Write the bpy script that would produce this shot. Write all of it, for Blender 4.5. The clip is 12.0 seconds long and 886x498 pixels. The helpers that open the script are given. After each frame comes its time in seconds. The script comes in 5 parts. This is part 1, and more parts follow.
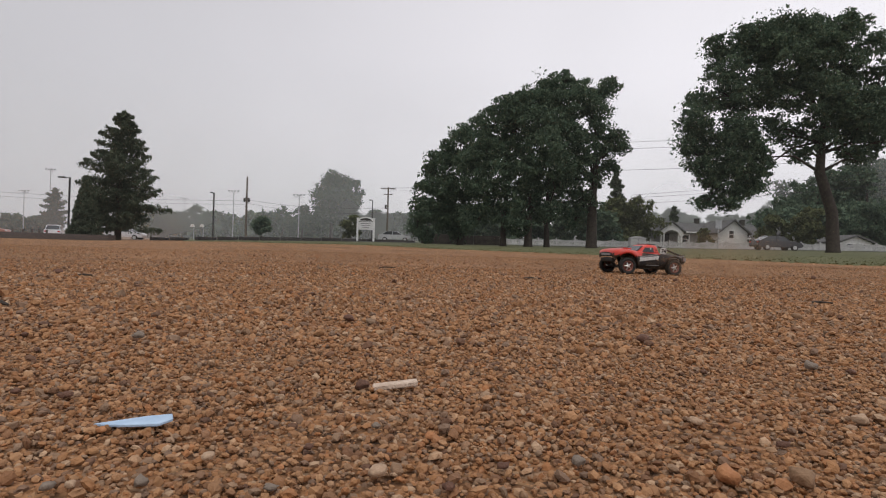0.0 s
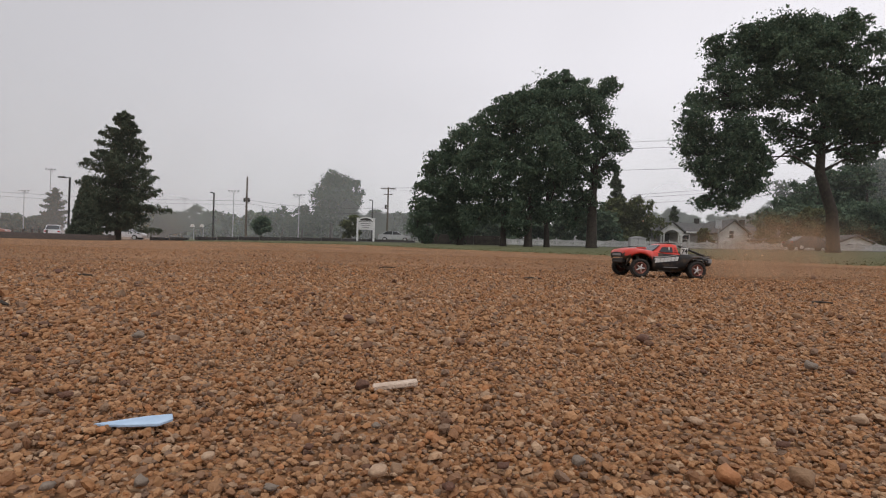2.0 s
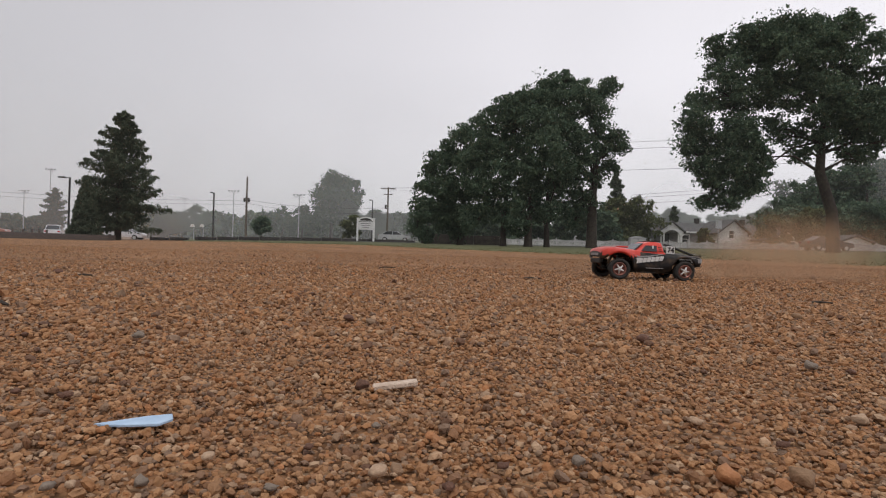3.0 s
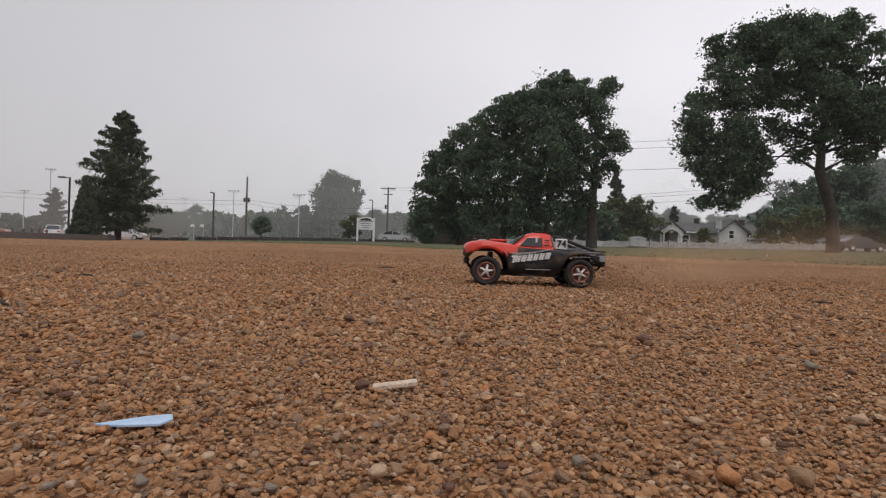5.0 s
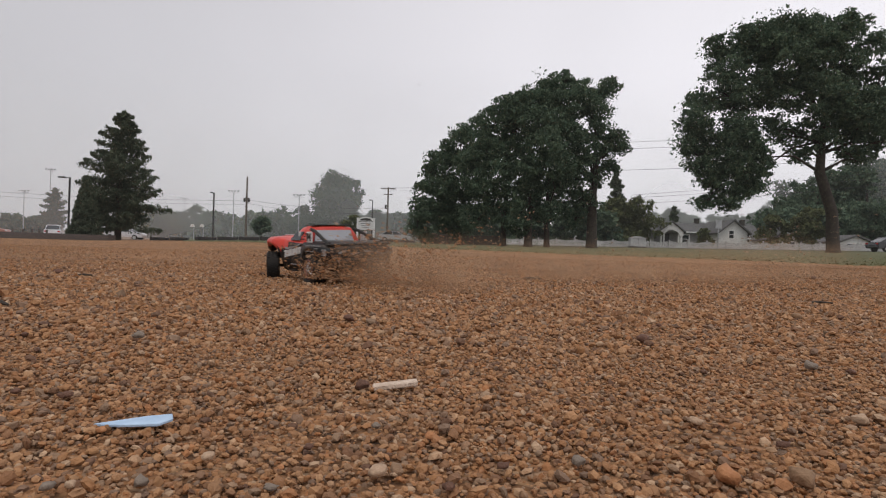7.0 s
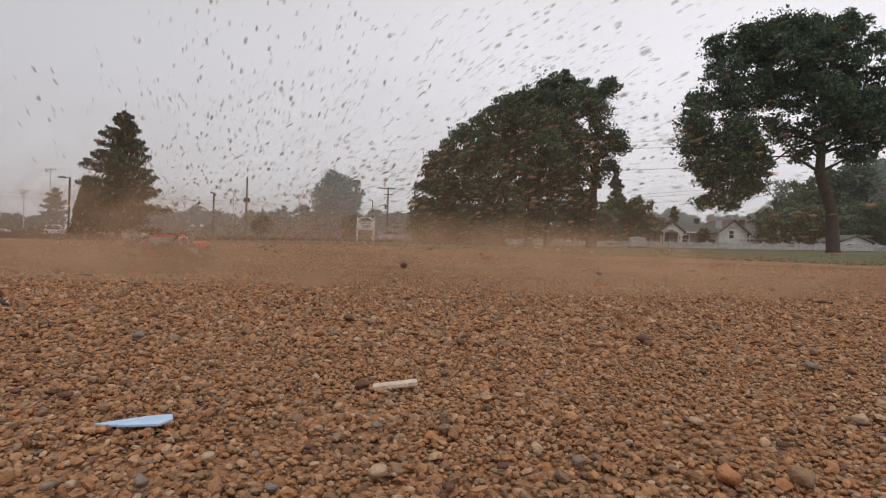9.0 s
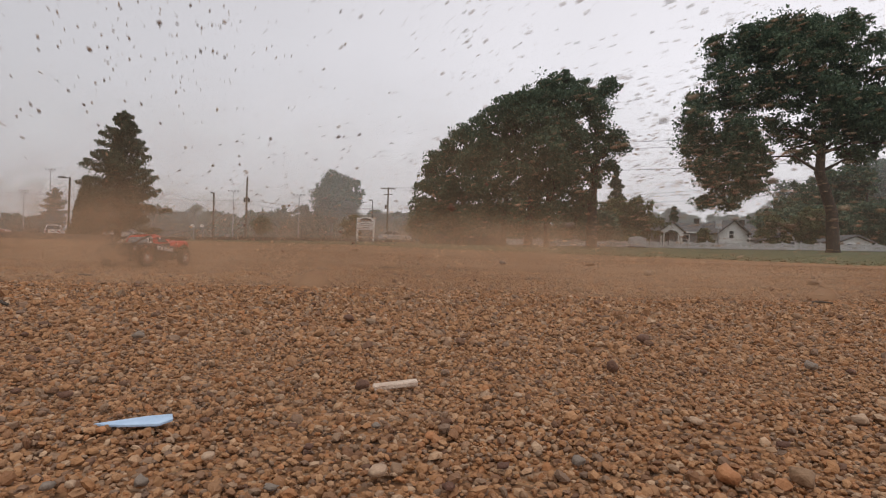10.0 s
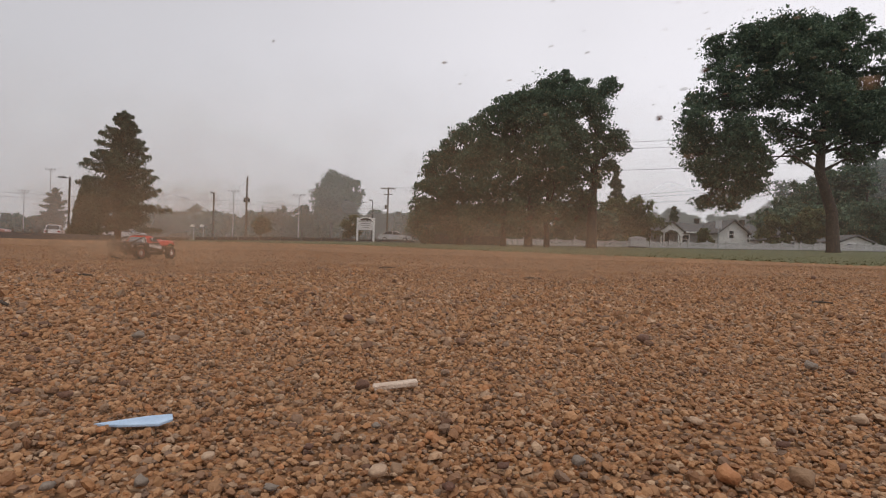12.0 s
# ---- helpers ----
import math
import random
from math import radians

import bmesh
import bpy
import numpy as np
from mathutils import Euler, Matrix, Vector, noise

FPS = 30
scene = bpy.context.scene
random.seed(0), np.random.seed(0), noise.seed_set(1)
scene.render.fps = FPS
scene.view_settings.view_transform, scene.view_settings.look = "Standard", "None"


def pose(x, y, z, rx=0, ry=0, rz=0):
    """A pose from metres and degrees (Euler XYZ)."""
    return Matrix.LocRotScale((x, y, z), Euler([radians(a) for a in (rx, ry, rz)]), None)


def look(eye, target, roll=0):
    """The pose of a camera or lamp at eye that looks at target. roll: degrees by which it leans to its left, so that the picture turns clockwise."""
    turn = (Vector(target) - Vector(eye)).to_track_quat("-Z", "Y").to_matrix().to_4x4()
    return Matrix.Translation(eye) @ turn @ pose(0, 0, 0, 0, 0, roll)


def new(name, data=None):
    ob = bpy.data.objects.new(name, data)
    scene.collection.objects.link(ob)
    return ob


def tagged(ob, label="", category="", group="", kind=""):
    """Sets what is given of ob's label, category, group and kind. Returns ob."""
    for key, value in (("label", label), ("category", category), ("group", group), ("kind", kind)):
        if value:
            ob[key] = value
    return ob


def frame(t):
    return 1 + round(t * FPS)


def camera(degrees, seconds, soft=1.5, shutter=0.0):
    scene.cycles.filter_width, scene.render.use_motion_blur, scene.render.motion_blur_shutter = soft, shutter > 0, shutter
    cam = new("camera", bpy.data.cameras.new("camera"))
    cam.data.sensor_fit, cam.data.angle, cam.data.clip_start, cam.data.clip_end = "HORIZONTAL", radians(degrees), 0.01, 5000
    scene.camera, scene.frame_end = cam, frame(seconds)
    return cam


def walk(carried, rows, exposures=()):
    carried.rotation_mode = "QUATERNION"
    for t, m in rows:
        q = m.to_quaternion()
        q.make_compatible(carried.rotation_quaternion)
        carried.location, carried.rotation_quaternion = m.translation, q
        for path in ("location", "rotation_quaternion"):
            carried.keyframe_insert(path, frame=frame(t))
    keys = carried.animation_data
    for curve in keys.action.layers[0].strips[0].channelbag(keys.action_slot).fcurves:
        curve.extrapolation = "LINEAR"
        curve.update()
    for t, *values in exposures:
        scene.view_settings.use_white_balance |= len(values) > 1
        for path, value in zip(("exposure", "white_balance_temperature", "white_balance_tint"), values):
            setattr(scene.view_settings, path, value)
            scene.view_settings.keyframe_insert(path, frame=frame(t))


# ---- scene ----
cam = camera(76.2, 12.0, soft=1.15, shutter=0.35)
EYE = pose(0, 0, 0.13) @ look((0, 0, 0), (0, 1, 0), 1.8)
walk(cam, [(0, EYE), (12, EYE)], exposures=[(0, 0.0), (12, 0.0)])

scene.cycles.transparent_max_bounces = 24

# ---- daylight: a bright overcast sky ----
world = bpy.data.worlds.new("overcast_sky")
scene.world = world
world.use_nodes = True
wn, wl = world.node_tree.nodes, world.node_tree.links
wn.clear()
sky = wn.new("ShaderNodeTexSky")
sky.sky_type, sky.sun_disc = "NISHITA", False
sky.sun_elevation, sky.sun_rotation = radians(68), radians(195)
hs = wn.new("ShaderNodeHueSaturation")
hs.inputs["Saturation"].default_value = 0.1
bg1 = wn.new("ShaderNodeBackground")
bg1.inputs["Strength"].default_value = 0.05
tc = wn.new("ShaderNodeTexCoord")
nz = wn.new("ShaderNodeTexNoise")
nz.inputs["Scale"].default_value = 1.6
nz.inputs["Detail"].default_value = 3
ramp = wn.new("ShaderNodeValToRGB")
ramp.color_ramp.elements[0].position, ramp.color_ramp.elements[0].color = 0.3, (0.55, 0.532, 0.568, 1)
ramp.color_ramp.elements[1].position, ramp.color_ramp.elements[1].color = 0.7, (0.645, 0.622, 0.662, 1)
bg2 = wn.new("ShaderNodeBackground")
bg2.inputs["Strength"].default_value = 1.0
add = wn.new("ShaderNodeAddShader")
wo = wn.new("ShaderNodeOutputWorld")
wl.new(sky.outputs[0], hs.inputs["Color"])
wl.new(hs.outputs[0], bg1.inputs["Color"])
wl.new(tc.outputs["Generated"], nz.inputs["Vector"])
wl.new(nz.outputs["Fac"], ramp.inputs[0])
sep = wn.new("ShaderNodeSeparateXYZ")
side = wn.new("ShaderNodeMapRange")
side.inputs["From Min"].default_value, side.inputs["From Max"].default_value = -1, 1
side.inputs["To Min"].default_value, side.inputs["To Max"].default_value = 0.42, 1.36
wl.new(tc.outputs["Generated"], sep.inputs[0])
wl.new(sep.outputs["X"], side.inputs["Value"])
low = wn.new("ShaderNodeMapRange")
low.inputs["From Min"].default_value, low.inputs["From Max"].default_value = 0.0, 0.32
low.inputs["To Min"].default_value, low.inputs["To Max"].default_value = 0.84, 1.03
both = wn.new("ShaderNodeMath")
both.operation = "MULTIPLY"
wl.new(sep.outputs["Z"], low.inputs["Value"])
wl.new(side.outputs[0], both.inputs[0])
wl.new(low.outputs[0], both.inputs[1])
wl.new(both.outputs[0], bg2.inputs["Strength"])
wl.new(ramp.outputs[0], bg2.inputs["Color"])
wl.new(bg1.outputs[0], add.inputs[0])
wl.new(bg2.outputs[0], add.inputs[1])
wl.new(add.outputs[0], wo.inputs["Surface"])

sun_data = bpy.data.lights.new("sun", "SUN")
sun_data.energy, sun_data.angle, sun_data.color = 1.0, radians(14), (1.0, 0.96, 0.9)
sun = new("sun", sun_data)
sun.matrix_world = look((0, 0, 30), (2.5, 9.5, 5.5))
# ---- helpers of this scene ----
rng = np.random.default_rng(7)


def material(name, colours, rough=0.8, scale=8.0, metal=0.0, bump=0.0, bump_scale=None, island=0.0, spread="noise", spec=0.4, thin=0.0, objrand=False):
    """A surface whose colour runs through the given colours by noise, island or object, with fine relief."""
    m = bpy.data.materials.new(name)
    m.use_nodes = True
    n, l = m.node_tree.nodes, m.node_tree.links
    b = n["Principled BSDF"]
    b.inputs["Roughness"].default_value, b.inputs["Metallic"].default_value = rough, metal
    b.inputs["Specular IOR Level"].default_value = spec
    co = n.new("ShaderNodeTexCoord")
    r = n.new("ShaderNodeValToRGB")
    r.color_ramp.interpolation = "LINEAR"
    while len(r.color_ramp.elements) < len(colours):
        r.color_ramp.elements.new(0.5)
    lo, hi = (0.3, 0.7) if spread == "noise" else (0.0, 1.0)
    for i, c in enumerate(colours):
        e = r.color_ramp.elements[i]
        e.position = lo + (hi - lo) * i / max(1, len(colours) - 1)
        e.color = (*c, 1)
    tex = n.new("ShaderNodeTexNoise")
    tex.inputs["Scale"].default_value, tex.inputs["Detail"].default_value = scale, 5
    l.new(co.outputs["Object"], tex.inputs["Vector"])
    if spread == "noise":
        l.new(tex.outputs["Fac"], r.inputs[0])
        wide, grade, mix = n.new("ShaderNodeTexNoise"), n.new("ShaderNodeMapRange"), n.new("ShaderNodeMix")
        wide.inputs["Scale"].default_value, wide.inputs["Detail"].default_value = scale / 14, 4
        grade.inputs["From Min"].default_value, grade.inputs["From Max"].default_value = 0.3, 0.7
        grade.inputs["To Min"].default_value, grade.inputs["To Max"].default_value = 0.78, 1.12
        mix.data_type, mix.blend_type = "RGBA", "MULTIPLY"
        mix.inputs["Factor"].default_value = 1.0
        l.new(co.outputs["Object"], wide.inputs["Vector"])
        l.new(wide.outputs["Fac"], grade.inputs["Value"])
        l.new(r.outputs[0], mix.inputs["A"])
        l.new(grade.outputs[0], mix.inputs["B"])
        last = mix.outputs["Result"]
    else:
        if objrand:
            src = n.new("ShaderNodeObjectInfo").outputs["Random"]
        else:
            src = n.new("ShaderNodeNewGeometry").outputs["Random Per Island"]
        l.new(src, r.inputs[0])
        mix = n.new("ShaderNodeMix")
        mix.data_type, mix.blend_type = "RGBA", "MULTIPLY"
        mix.inputs["Factor"].default_value = 0.55
        g = n.new("ShaderNodeValToRGB")
        g.color_ramp.elements[0].position, g.color_ramp.elements[0].color = 0.3, (0.45, 0.45, 0.45, 1)
        g.color_ramp.elements[1].position, g.color_ramp.elements[1].color = 0.7, (1, 1, 1, 1)
        l.new(tex.outputs["Fac"], g.inputs[0])
        l.new(r.outputs[0], mix.inputs["A"])
        l.new(g.outputs[0], mix.inputs["B"])
        last = mix.outputs["Result"]
    l.new(last, b.inputs["Base Color"])
    if bump:
        t2 = n.new("ShaderNodeTexNoise")
        t2.inputs["Scale"].default_value, t2.inputs["Detail"].default_value = bump_scale or scale * 4, 6
        l.new(co.outputs["Object"], t2.inputs["Vector"])
        bp = n.new("ShaderNodeBump")
        bp.inputs["Strength"].default_value, bp.inputs["Distance"].default_value = min(1.0, bump), 0.01
        l.new(t2.outputs["Fac"], bp.inputs["Height"])
        l.new(bp.outputs[0], b.inputs["Normal"])
    if thin:
        tr = n.new("ShaderNodeBsdfTranslucent")
        l.new(last, tr.inputs["Color"])
        ms = n.new("ShaderNodeMixShader")
        ms.inputs[0].default_value = thin
        l.new(b.outputs[0], ms.inputs[1])
        l.new(tr.outputs[0], ms.inputs[2])
        l.new(ms.outputs[0], n["Material Output"].inputs["Surface"])
    return m


def mesh_of(name, verts, faces, mat, smooth=False, mats=None, index=None):
    me = bpy.data.meshes.new(name)
    me.from_pydata([tuple(v) for v in verts], [], [tuple(f) for f in faces])
    for k in (mats or [mat]):
        me.materials.append(k)
    if index is not None:
        me.polygons.foreach_set("material_index", index)
    if smooth:
        me.polygons.foreach_set("use_smooth", [True] * len(me.polygons))
    me.update()
    return me


def big_mesh(name, verts, tris, mat, smooth=False):
    """A mesh of many triangles out of number arrays."""
    me = bpy.data.meshes.new(name)
    me.vertices.add(len(verts))
    me.vertices.foreach_set("co", np.asarray(verts, dtype=np.float32).ravel())
    me.loops.add(tris.size)
    me.loops.foreach_set("vertex_index", tris.astype(np.int32).ravel())
    me.polygons.add(len(tris))
    me.polygons.foreach_set("loop_start", np.arange(0, tris.size, 3, dtype=np.int32))
    me.polygons.foreach_set("loop_total", np.full(len(tris), 3, dtype=np.int32))
    me.materials.append(mat)
    me.update(calc_edges=True)
    me.polygons.foreach_set("use_smooth", np.full(len(tris), smooth))
    me.validate()
    return me


def part(name, bm, mat, parent=None, label="", smooth=False):
    me = bpy.data.meshes.new(name)
    bmesh.ops.recalc_face_normals(bm, faces=bm.faces)
    for f in bm.faces:
        f.smooth = smooth
    bm.to_mesh(me)
    bm.free()
    for k in (mat if isinstance(mat, (list, tuple)) else [mat]):
        me.materials.append(k)
    ob = new(name, me)
    if parent:
        ob.parent = parent
    if label:
        ob["label"] = label
    return ob


def thing(name, m, label, category, group=""):
    ob = new(name)
    ob.empty_display_size = 0.1
    ob.matrix_world = m
    return tagged(ob, label, category, group)


def box(bm, c, s, bevel=0.0, rot=None):
    g = bmesh.ops.create_cube(bm, size=1.0)
    vs = g["verts"]
    bmesh.ops.scale(bm, vec=s, verts=vs)
    if bevel:
        es = list({e for v in vs for e in v.link_edges})
        r = bmesh.ops.bevel(bm, geom=es, offset=bevel, segments=1, affect="EDGES")
        vs = list({v for f in r["faces"] for v in f.verts} | {v for v in vs if v.is_valid})
    if rot:
        bmesh.ops.rotate(bm, cent=(0, 0, 0), matrix=Euler([radians(a) for a in rot]).to_matrix(), verts=vs)
    bmesh.ops.translate(bm, vec=c, verts=vs)
    return vs


def tube(bm, pts, radii, seg=8, caps=True):
    """A tapered tube along points."""
    rings = []
    pts = [Vector(p) for p in pts]
    for i, p in enumerate(pts):
        d = (pts[min(i + 1, len(pts) - 1)] - pts[max(i - 1, 0)]).normalized()
        u = d.cross(Vector((0.3, 0.9, 0.1) if abs(d.z) > 0.8 else (0, 0, 1))).normalized()
        v = d.cross(u)
        rings.append([bm.verts.new(p + (u * math.cos(a) + v * math.sin(a)) * radii[i]) for a in (2 * math.pi * k / seg for k in range(seg))])
    for a, b in zip(rings, rings[1:]):
        for k in range(seg):
            bm.faces.new((a[k], a[(k + 1) % seg], b[(k + 1) % seg], b[k]))
    if caps:
        bm.faces.new(rings[0][::-1])
        bm.faces.new(rings[-1])


def prism(bm, outline, y0, y1):
    """An outline in x and z, drawn out from y0 to y1."""
    a = [bm.verts.new((x, y0, z)) for x, z in outline]
    b = [bm.verts.new((x, y1, z)) for x, z in outline]
    n = len(a)
    for i in range(n):
        bm.faces.new((a[i], a[(i + 1) % n], b[(i + 1) % n], b[i]))
    bm.faces.new(a[::-1])
    bm.faces.new(b)


def bm_box(*args, **kw):
    bm = bmesh.new()
    box(bm, *args, **kw)
    return bm


def bm_tube(*args, **kw):
    bm = bmesh.new()
    tube(bm, *args, **kw)
    return bm


def smoothstep(a, b, x):
    t = np.clip((x - a) / (b - a), 0, 1)
    return t * t * (3 - 2 * t)


def ground_z(x, y):
    """The height of the lie of the land: level round the camera, rising gently away from it."""
    d = np.hypot(x, y)
    z = 0.0022 * np.maximum(d - 4, 0) ** 1.2
    az = x / np.maximum(y, 0.1 * d + 0.01)
    z = z + np.minimum(np.maximum(d - 12, 0), 120) * np.interp(az, [-0.6, -0.14, 0.26, 0.7], [-0.006, 0.007, 0.0104, 0.0138])
    z = z - 0.04 * smoothstep(2.0, 3.2, d) * smoothstep(0.3, 0.5, -az)
    return z + 0.012 * np.sin(x * 0.31 + 1) * np.sin(y * 0.23) * smoothstep(3, 12, d)


def on_ground(tx, d, dz=0.0):
    """The place at d metres ahead and tx times d to the side, on the ground."""
    return tx * d, d, float(ground_z(tx * d, d)) + dz


# ---- materials ----
STONE = [(0.312, 0.144, 0.059), (0.404, 0.206, 0.090), (0.227, 0.109, 0.050), (0.438, 0.245, 0.122), (0.371, 0.175, 0.072), (0.188, 0.116, 0.077), (0.502, 0.334, 0.207), (0.396, 0.193, 0.082), (0.130, 0.068, 0.042), (0.337, 0.157, 0.064), (0.421, 0.227, 0.109), (0.371, 0.193, 0.090), (0.250, 0.165, 0.105), (0.410, 0.180, 0.072), (0.278, 0.131, 0.054), (0.215, 0.140, 0.095), (0.450, 0.275, 0.150)]
M_pebble = material("river_gravel", STONE, 0.75, 160, bump=0.25, bump_scale=500, spread="island", spec=0.35)
M_pebble_ob = material("river_gravel_single", STONE, 0.75, 160, bump=0.25, bump_scale=500, spread="island", objrand=True, spec=0.35)
M_grit = material("flung_grit", [(0.260, 0.169, 0.106), (0.390, 0.260, 0.163), (0.156, 0.111, 0.081), (0.468, 0.338, 0.225)], 0.85, 160, spread="island", spec=0.2)
M_rock_dark = material("dark_stone", [(0.095, 0.045, 0.028), (0.16, 0.08, 0.052)], 0.8, 60, bump=0.4)


def ground_material():
    """Packed pea gravel: cells of single stones in their own tints, dark joints, broad drifts of paler and redder grit."""
    m = bpy.data.materials.new("gravel_ground")
    m.use_nodes = True
    n, l = m.node_tree.nodes, m.node_tree.links
    b = n["Principled BSDF"]
    b.inputs["Roughness"].default_value, b.inputs["Specular IOR Level"].default_value = 0.95, 0.2
    co = n.new("ShaderNodeTexCoord")
    vo, sepc, r = n.new("ShaderNodeTexVoronoi"), n.new("ShaderNodeSeparateColor"), n.new("ShaderNodeValToRGB")
    vo.inputs["Scale"].default_value = 95
    l.new(co.outputs["Object"], vo.inputs["Vector"])
    l.new(vo.outputs["Color"], sepc.inputs[0])
    l.new(sepc.outputs[0], r.inputs[0])
    tints = [(0.088, 0.050, 0.029), (0.264, 0.128, 0.058), (0.370, 0.191, 0.092), (0.317, 0.151, 0.066), (0.484, 0.283, 0.150), (0.388, 0.191, 0.088), (0.580, 0.393, 0.252)]
    while len(r.color_ramp.elements) < len(tints):
        r.color_ramp.elements.new(0.5)
    for i, c in enumerate(tints):
        r.color_ramp.elements[i].position, r.color_ramp.elements[i].color = i / (len(tints) - 1), (*c, 1)
    joint = n.new("ShaderNodeMapRange")
    joint.inputs["From Min"].default_value, joint.inputs["From Max"].default_value = 0.35, 0.75
    joint.inputs["To Min"].default_value, joint.inputs["To Max"].default_value = 1.0, 0.4
    l.new(vo.outputs["Distance"], joint.inputs["Value"])
    last = r.outputs[0]
    fac = [joint.outputs[0]]
    for sc, lo, hi in ((3, 0.72, 1.2), (0.4, 0.74, 1.22)):
        t, g = n.new("ShaderNodeTexNoise"), n.new("ShaderNodeMapRange")
        t.inputs["Scale"].default_value, t.inputs["Detail"].default_value = sc, 5
        g.inputs["From Min"].default_value, g.inputs["From Max"].default_value = 0.3, 0.7
        g.inputs["To Min"].default_value, g.inputs["To Max"].default_value = lo, hi
        l.new(co.outputs["Object"], t.inputs["Vector"])
        l.new(t.outputs["Fac"], g.inputs["Value"])
        fac.append(g.outputs[0])
    for f in fac:
        mix = n.new("ShaderNodeMix")
        mix.data_type, mix.blend_type = "RGBA", "MULTIPLY"
        mix.inputs["Factor"].default_value = 1.0
        l.new(last, mix.inputs["A"])
        l.new(f, mix.inputs["B"])
        last = mix.outputs["Result"]
    l.new(last, b.inputs["Base Color"])
    bp = n.new("ShaderNodeBump")
    bp.invert = True
    bp.inputs["Strength"].default_value, bp.inputs["Distance"].default_value = 1.0, 0.008
    l.new(vo.outputs["Distance"], bp.inputs["Height"])
    l.new(bp.outputs[0], b.inputs["Normal"])
    return m


M_dirt = ground_material()
M_grass = material("mown_grass", [(0.055, 0.066, 0.022), (0.1, 0.1, 0.038), (0.075, 0.083, 0.03)], 0.95, 0.9, bump=0.8, bump_scale=30)
M_blade = material("grass_blades", [(0.08, 0.088, 0.03), (0.13, 0.125, 0.05), (0.1, 0.105, 0.04)], 0.9, 3, spread="island", thin=0.3)
M_asphalt = material("asphalt", [(0.045, 0.045, 0.045), (0.07, 0.068, 0.065)], 0.9, 3, bump=0.5, bump_scale=80)
M_mulch = material("bark_mulch", [(0.022, 0.014, 0.01), (0.05, 0.03, 0.02)], 0.95, 6, bump=1.0, bump_scale=40)
M_leaf = material("oak_leaves", [(0.053, 0.091, 0.061), (0.112, 0.161, 0.097), (0.068, 0.112, 0.072), (0.158, 0.208, 0.125)], 0.75, 0.6, spread="island", thin=0.3, spec=0.2)
M_leaf_light = material("light_leaves", [(0.08, 0.1, 0.042), (0.13, 0.14, 0.06), (0.1, 0.115, 0.048)], 0.8, 0.6, spread="island", thin=0.2, spec=0.2)
M_needle = material("pine_needles", [(0.062, 0.084, 0.054), (0.115, 0.138, 0.086), (0.082, 0.105, 0.066)], 0.8, 0.8, spread="island", thin=0.25, spec=0.2)
M_bark = material("bark", [(0.034, 0.027, 0.022), (0.061, 0.049, 0.037)], 0.95, 5, bump=1.0, bump_scale=14)
M_pole = material("dark_bronze_paint", [(0.025, 0.023, 0.022), (0.04, 0.037, 0.034)], 0.5, 4)
M_wood_pole = material("weathered_wood", [(0.09, 0.075, 0.06), (0.15, 0.125, 0.1)], 0.9, 3, bump=0.5)
M_steel = material("galvanised_steel", [(0.32, 0.33, 0.34), (0.42, 0.43, 0.44)], 0.5, 6, metal=0.6)
M_wire = material("cable_sheath", [(0.02, 0.02, 0.02), (0.03, 0.03, 0.03)], 0.6, 4)
M_white = material("white_paint", [(0.7, 0.7, 0.68), (0.8, 0.8, 0.78)], 0.55, 2, bump=0.1)
M_fence = material("weathered_white_paint", [(0.396, 0.396, 0.382), (0.504, 0.504, 0.482)], 0.7, 2, bump=0.1)
M_siding = material("white_siding", [(0.616, 0.616, 0.598), (0.704, 0.704, 0.695)], 0.6, 1.2)
M_siding_tan = material("grey_siding", [(0.19, 0.19, 0.185), (0.25, 0.25, 0.24)], 0.7, 1.2)
M_roof = material("asphalt_shingle", [(0.070, 0.070, 0.070), (0.112, 0.108, 0.105)], 0.9, 4, bump=0.6)
M_stonewall = material("dark_stone_wall", [(0.028, 0.024, 0.021), (0.055, 0.047, 0.04)], 0.9, 3, bump=0.8)
M_window = material("window_glass", [(0.02, 0.025, 0.03), (0.035, 0.04, 0.045)], 0.08, 1, spec=0.8)
M_yellow = material("yellow_sign_paint", [(0.6, 0.33, 0.02), (0.65, 0.38, 0.03)], 0.5, 3)
M_orange = material("orange_sign_paint", [(0.45, 0.12, 0.04), (0.5, 0.15, 0.05)], 0.5, 3)
# ---- the ground ----
def polar_sheet(name, mat, az0, az1, naz, radii, lift=0.0, smooth=True):
    v, f = [], []
    for r in radii:
        for k in range(naz + 1):
            a = az0 + (az1 - az0) * k / naz
            x, y = r * math.sin(a), r * math.cos(a)
            v.append((x, y, float(ground_z(x, y)) + lift))
    for i in range(len(radii) - 1):
        for k in range(naz):
            a = i * (naz + 1) + k
            f.append((a, a + 1, a + naz + 2, a + naz + 1))
    return new(name, mesh_of(name, v, f, mat, smooth))


ground = polar_sheet("ground", M_dirt, -math.pi, math.pi, 160, [0.0] + list(np.geomspace(0.15, 2200, 90)))
tagged(ground, "tan brown gravel ground of an open lot", "ground", kind="structure")


def lawn_edge(az):
    """How far off the mown grass begins, by the tangent of the bearing."""
    return np.interp(az, [-0.46, -0.3, 0.0, 0.3, 0.72, 1.2], [46, 32, 21, 16, 11.5, 10])


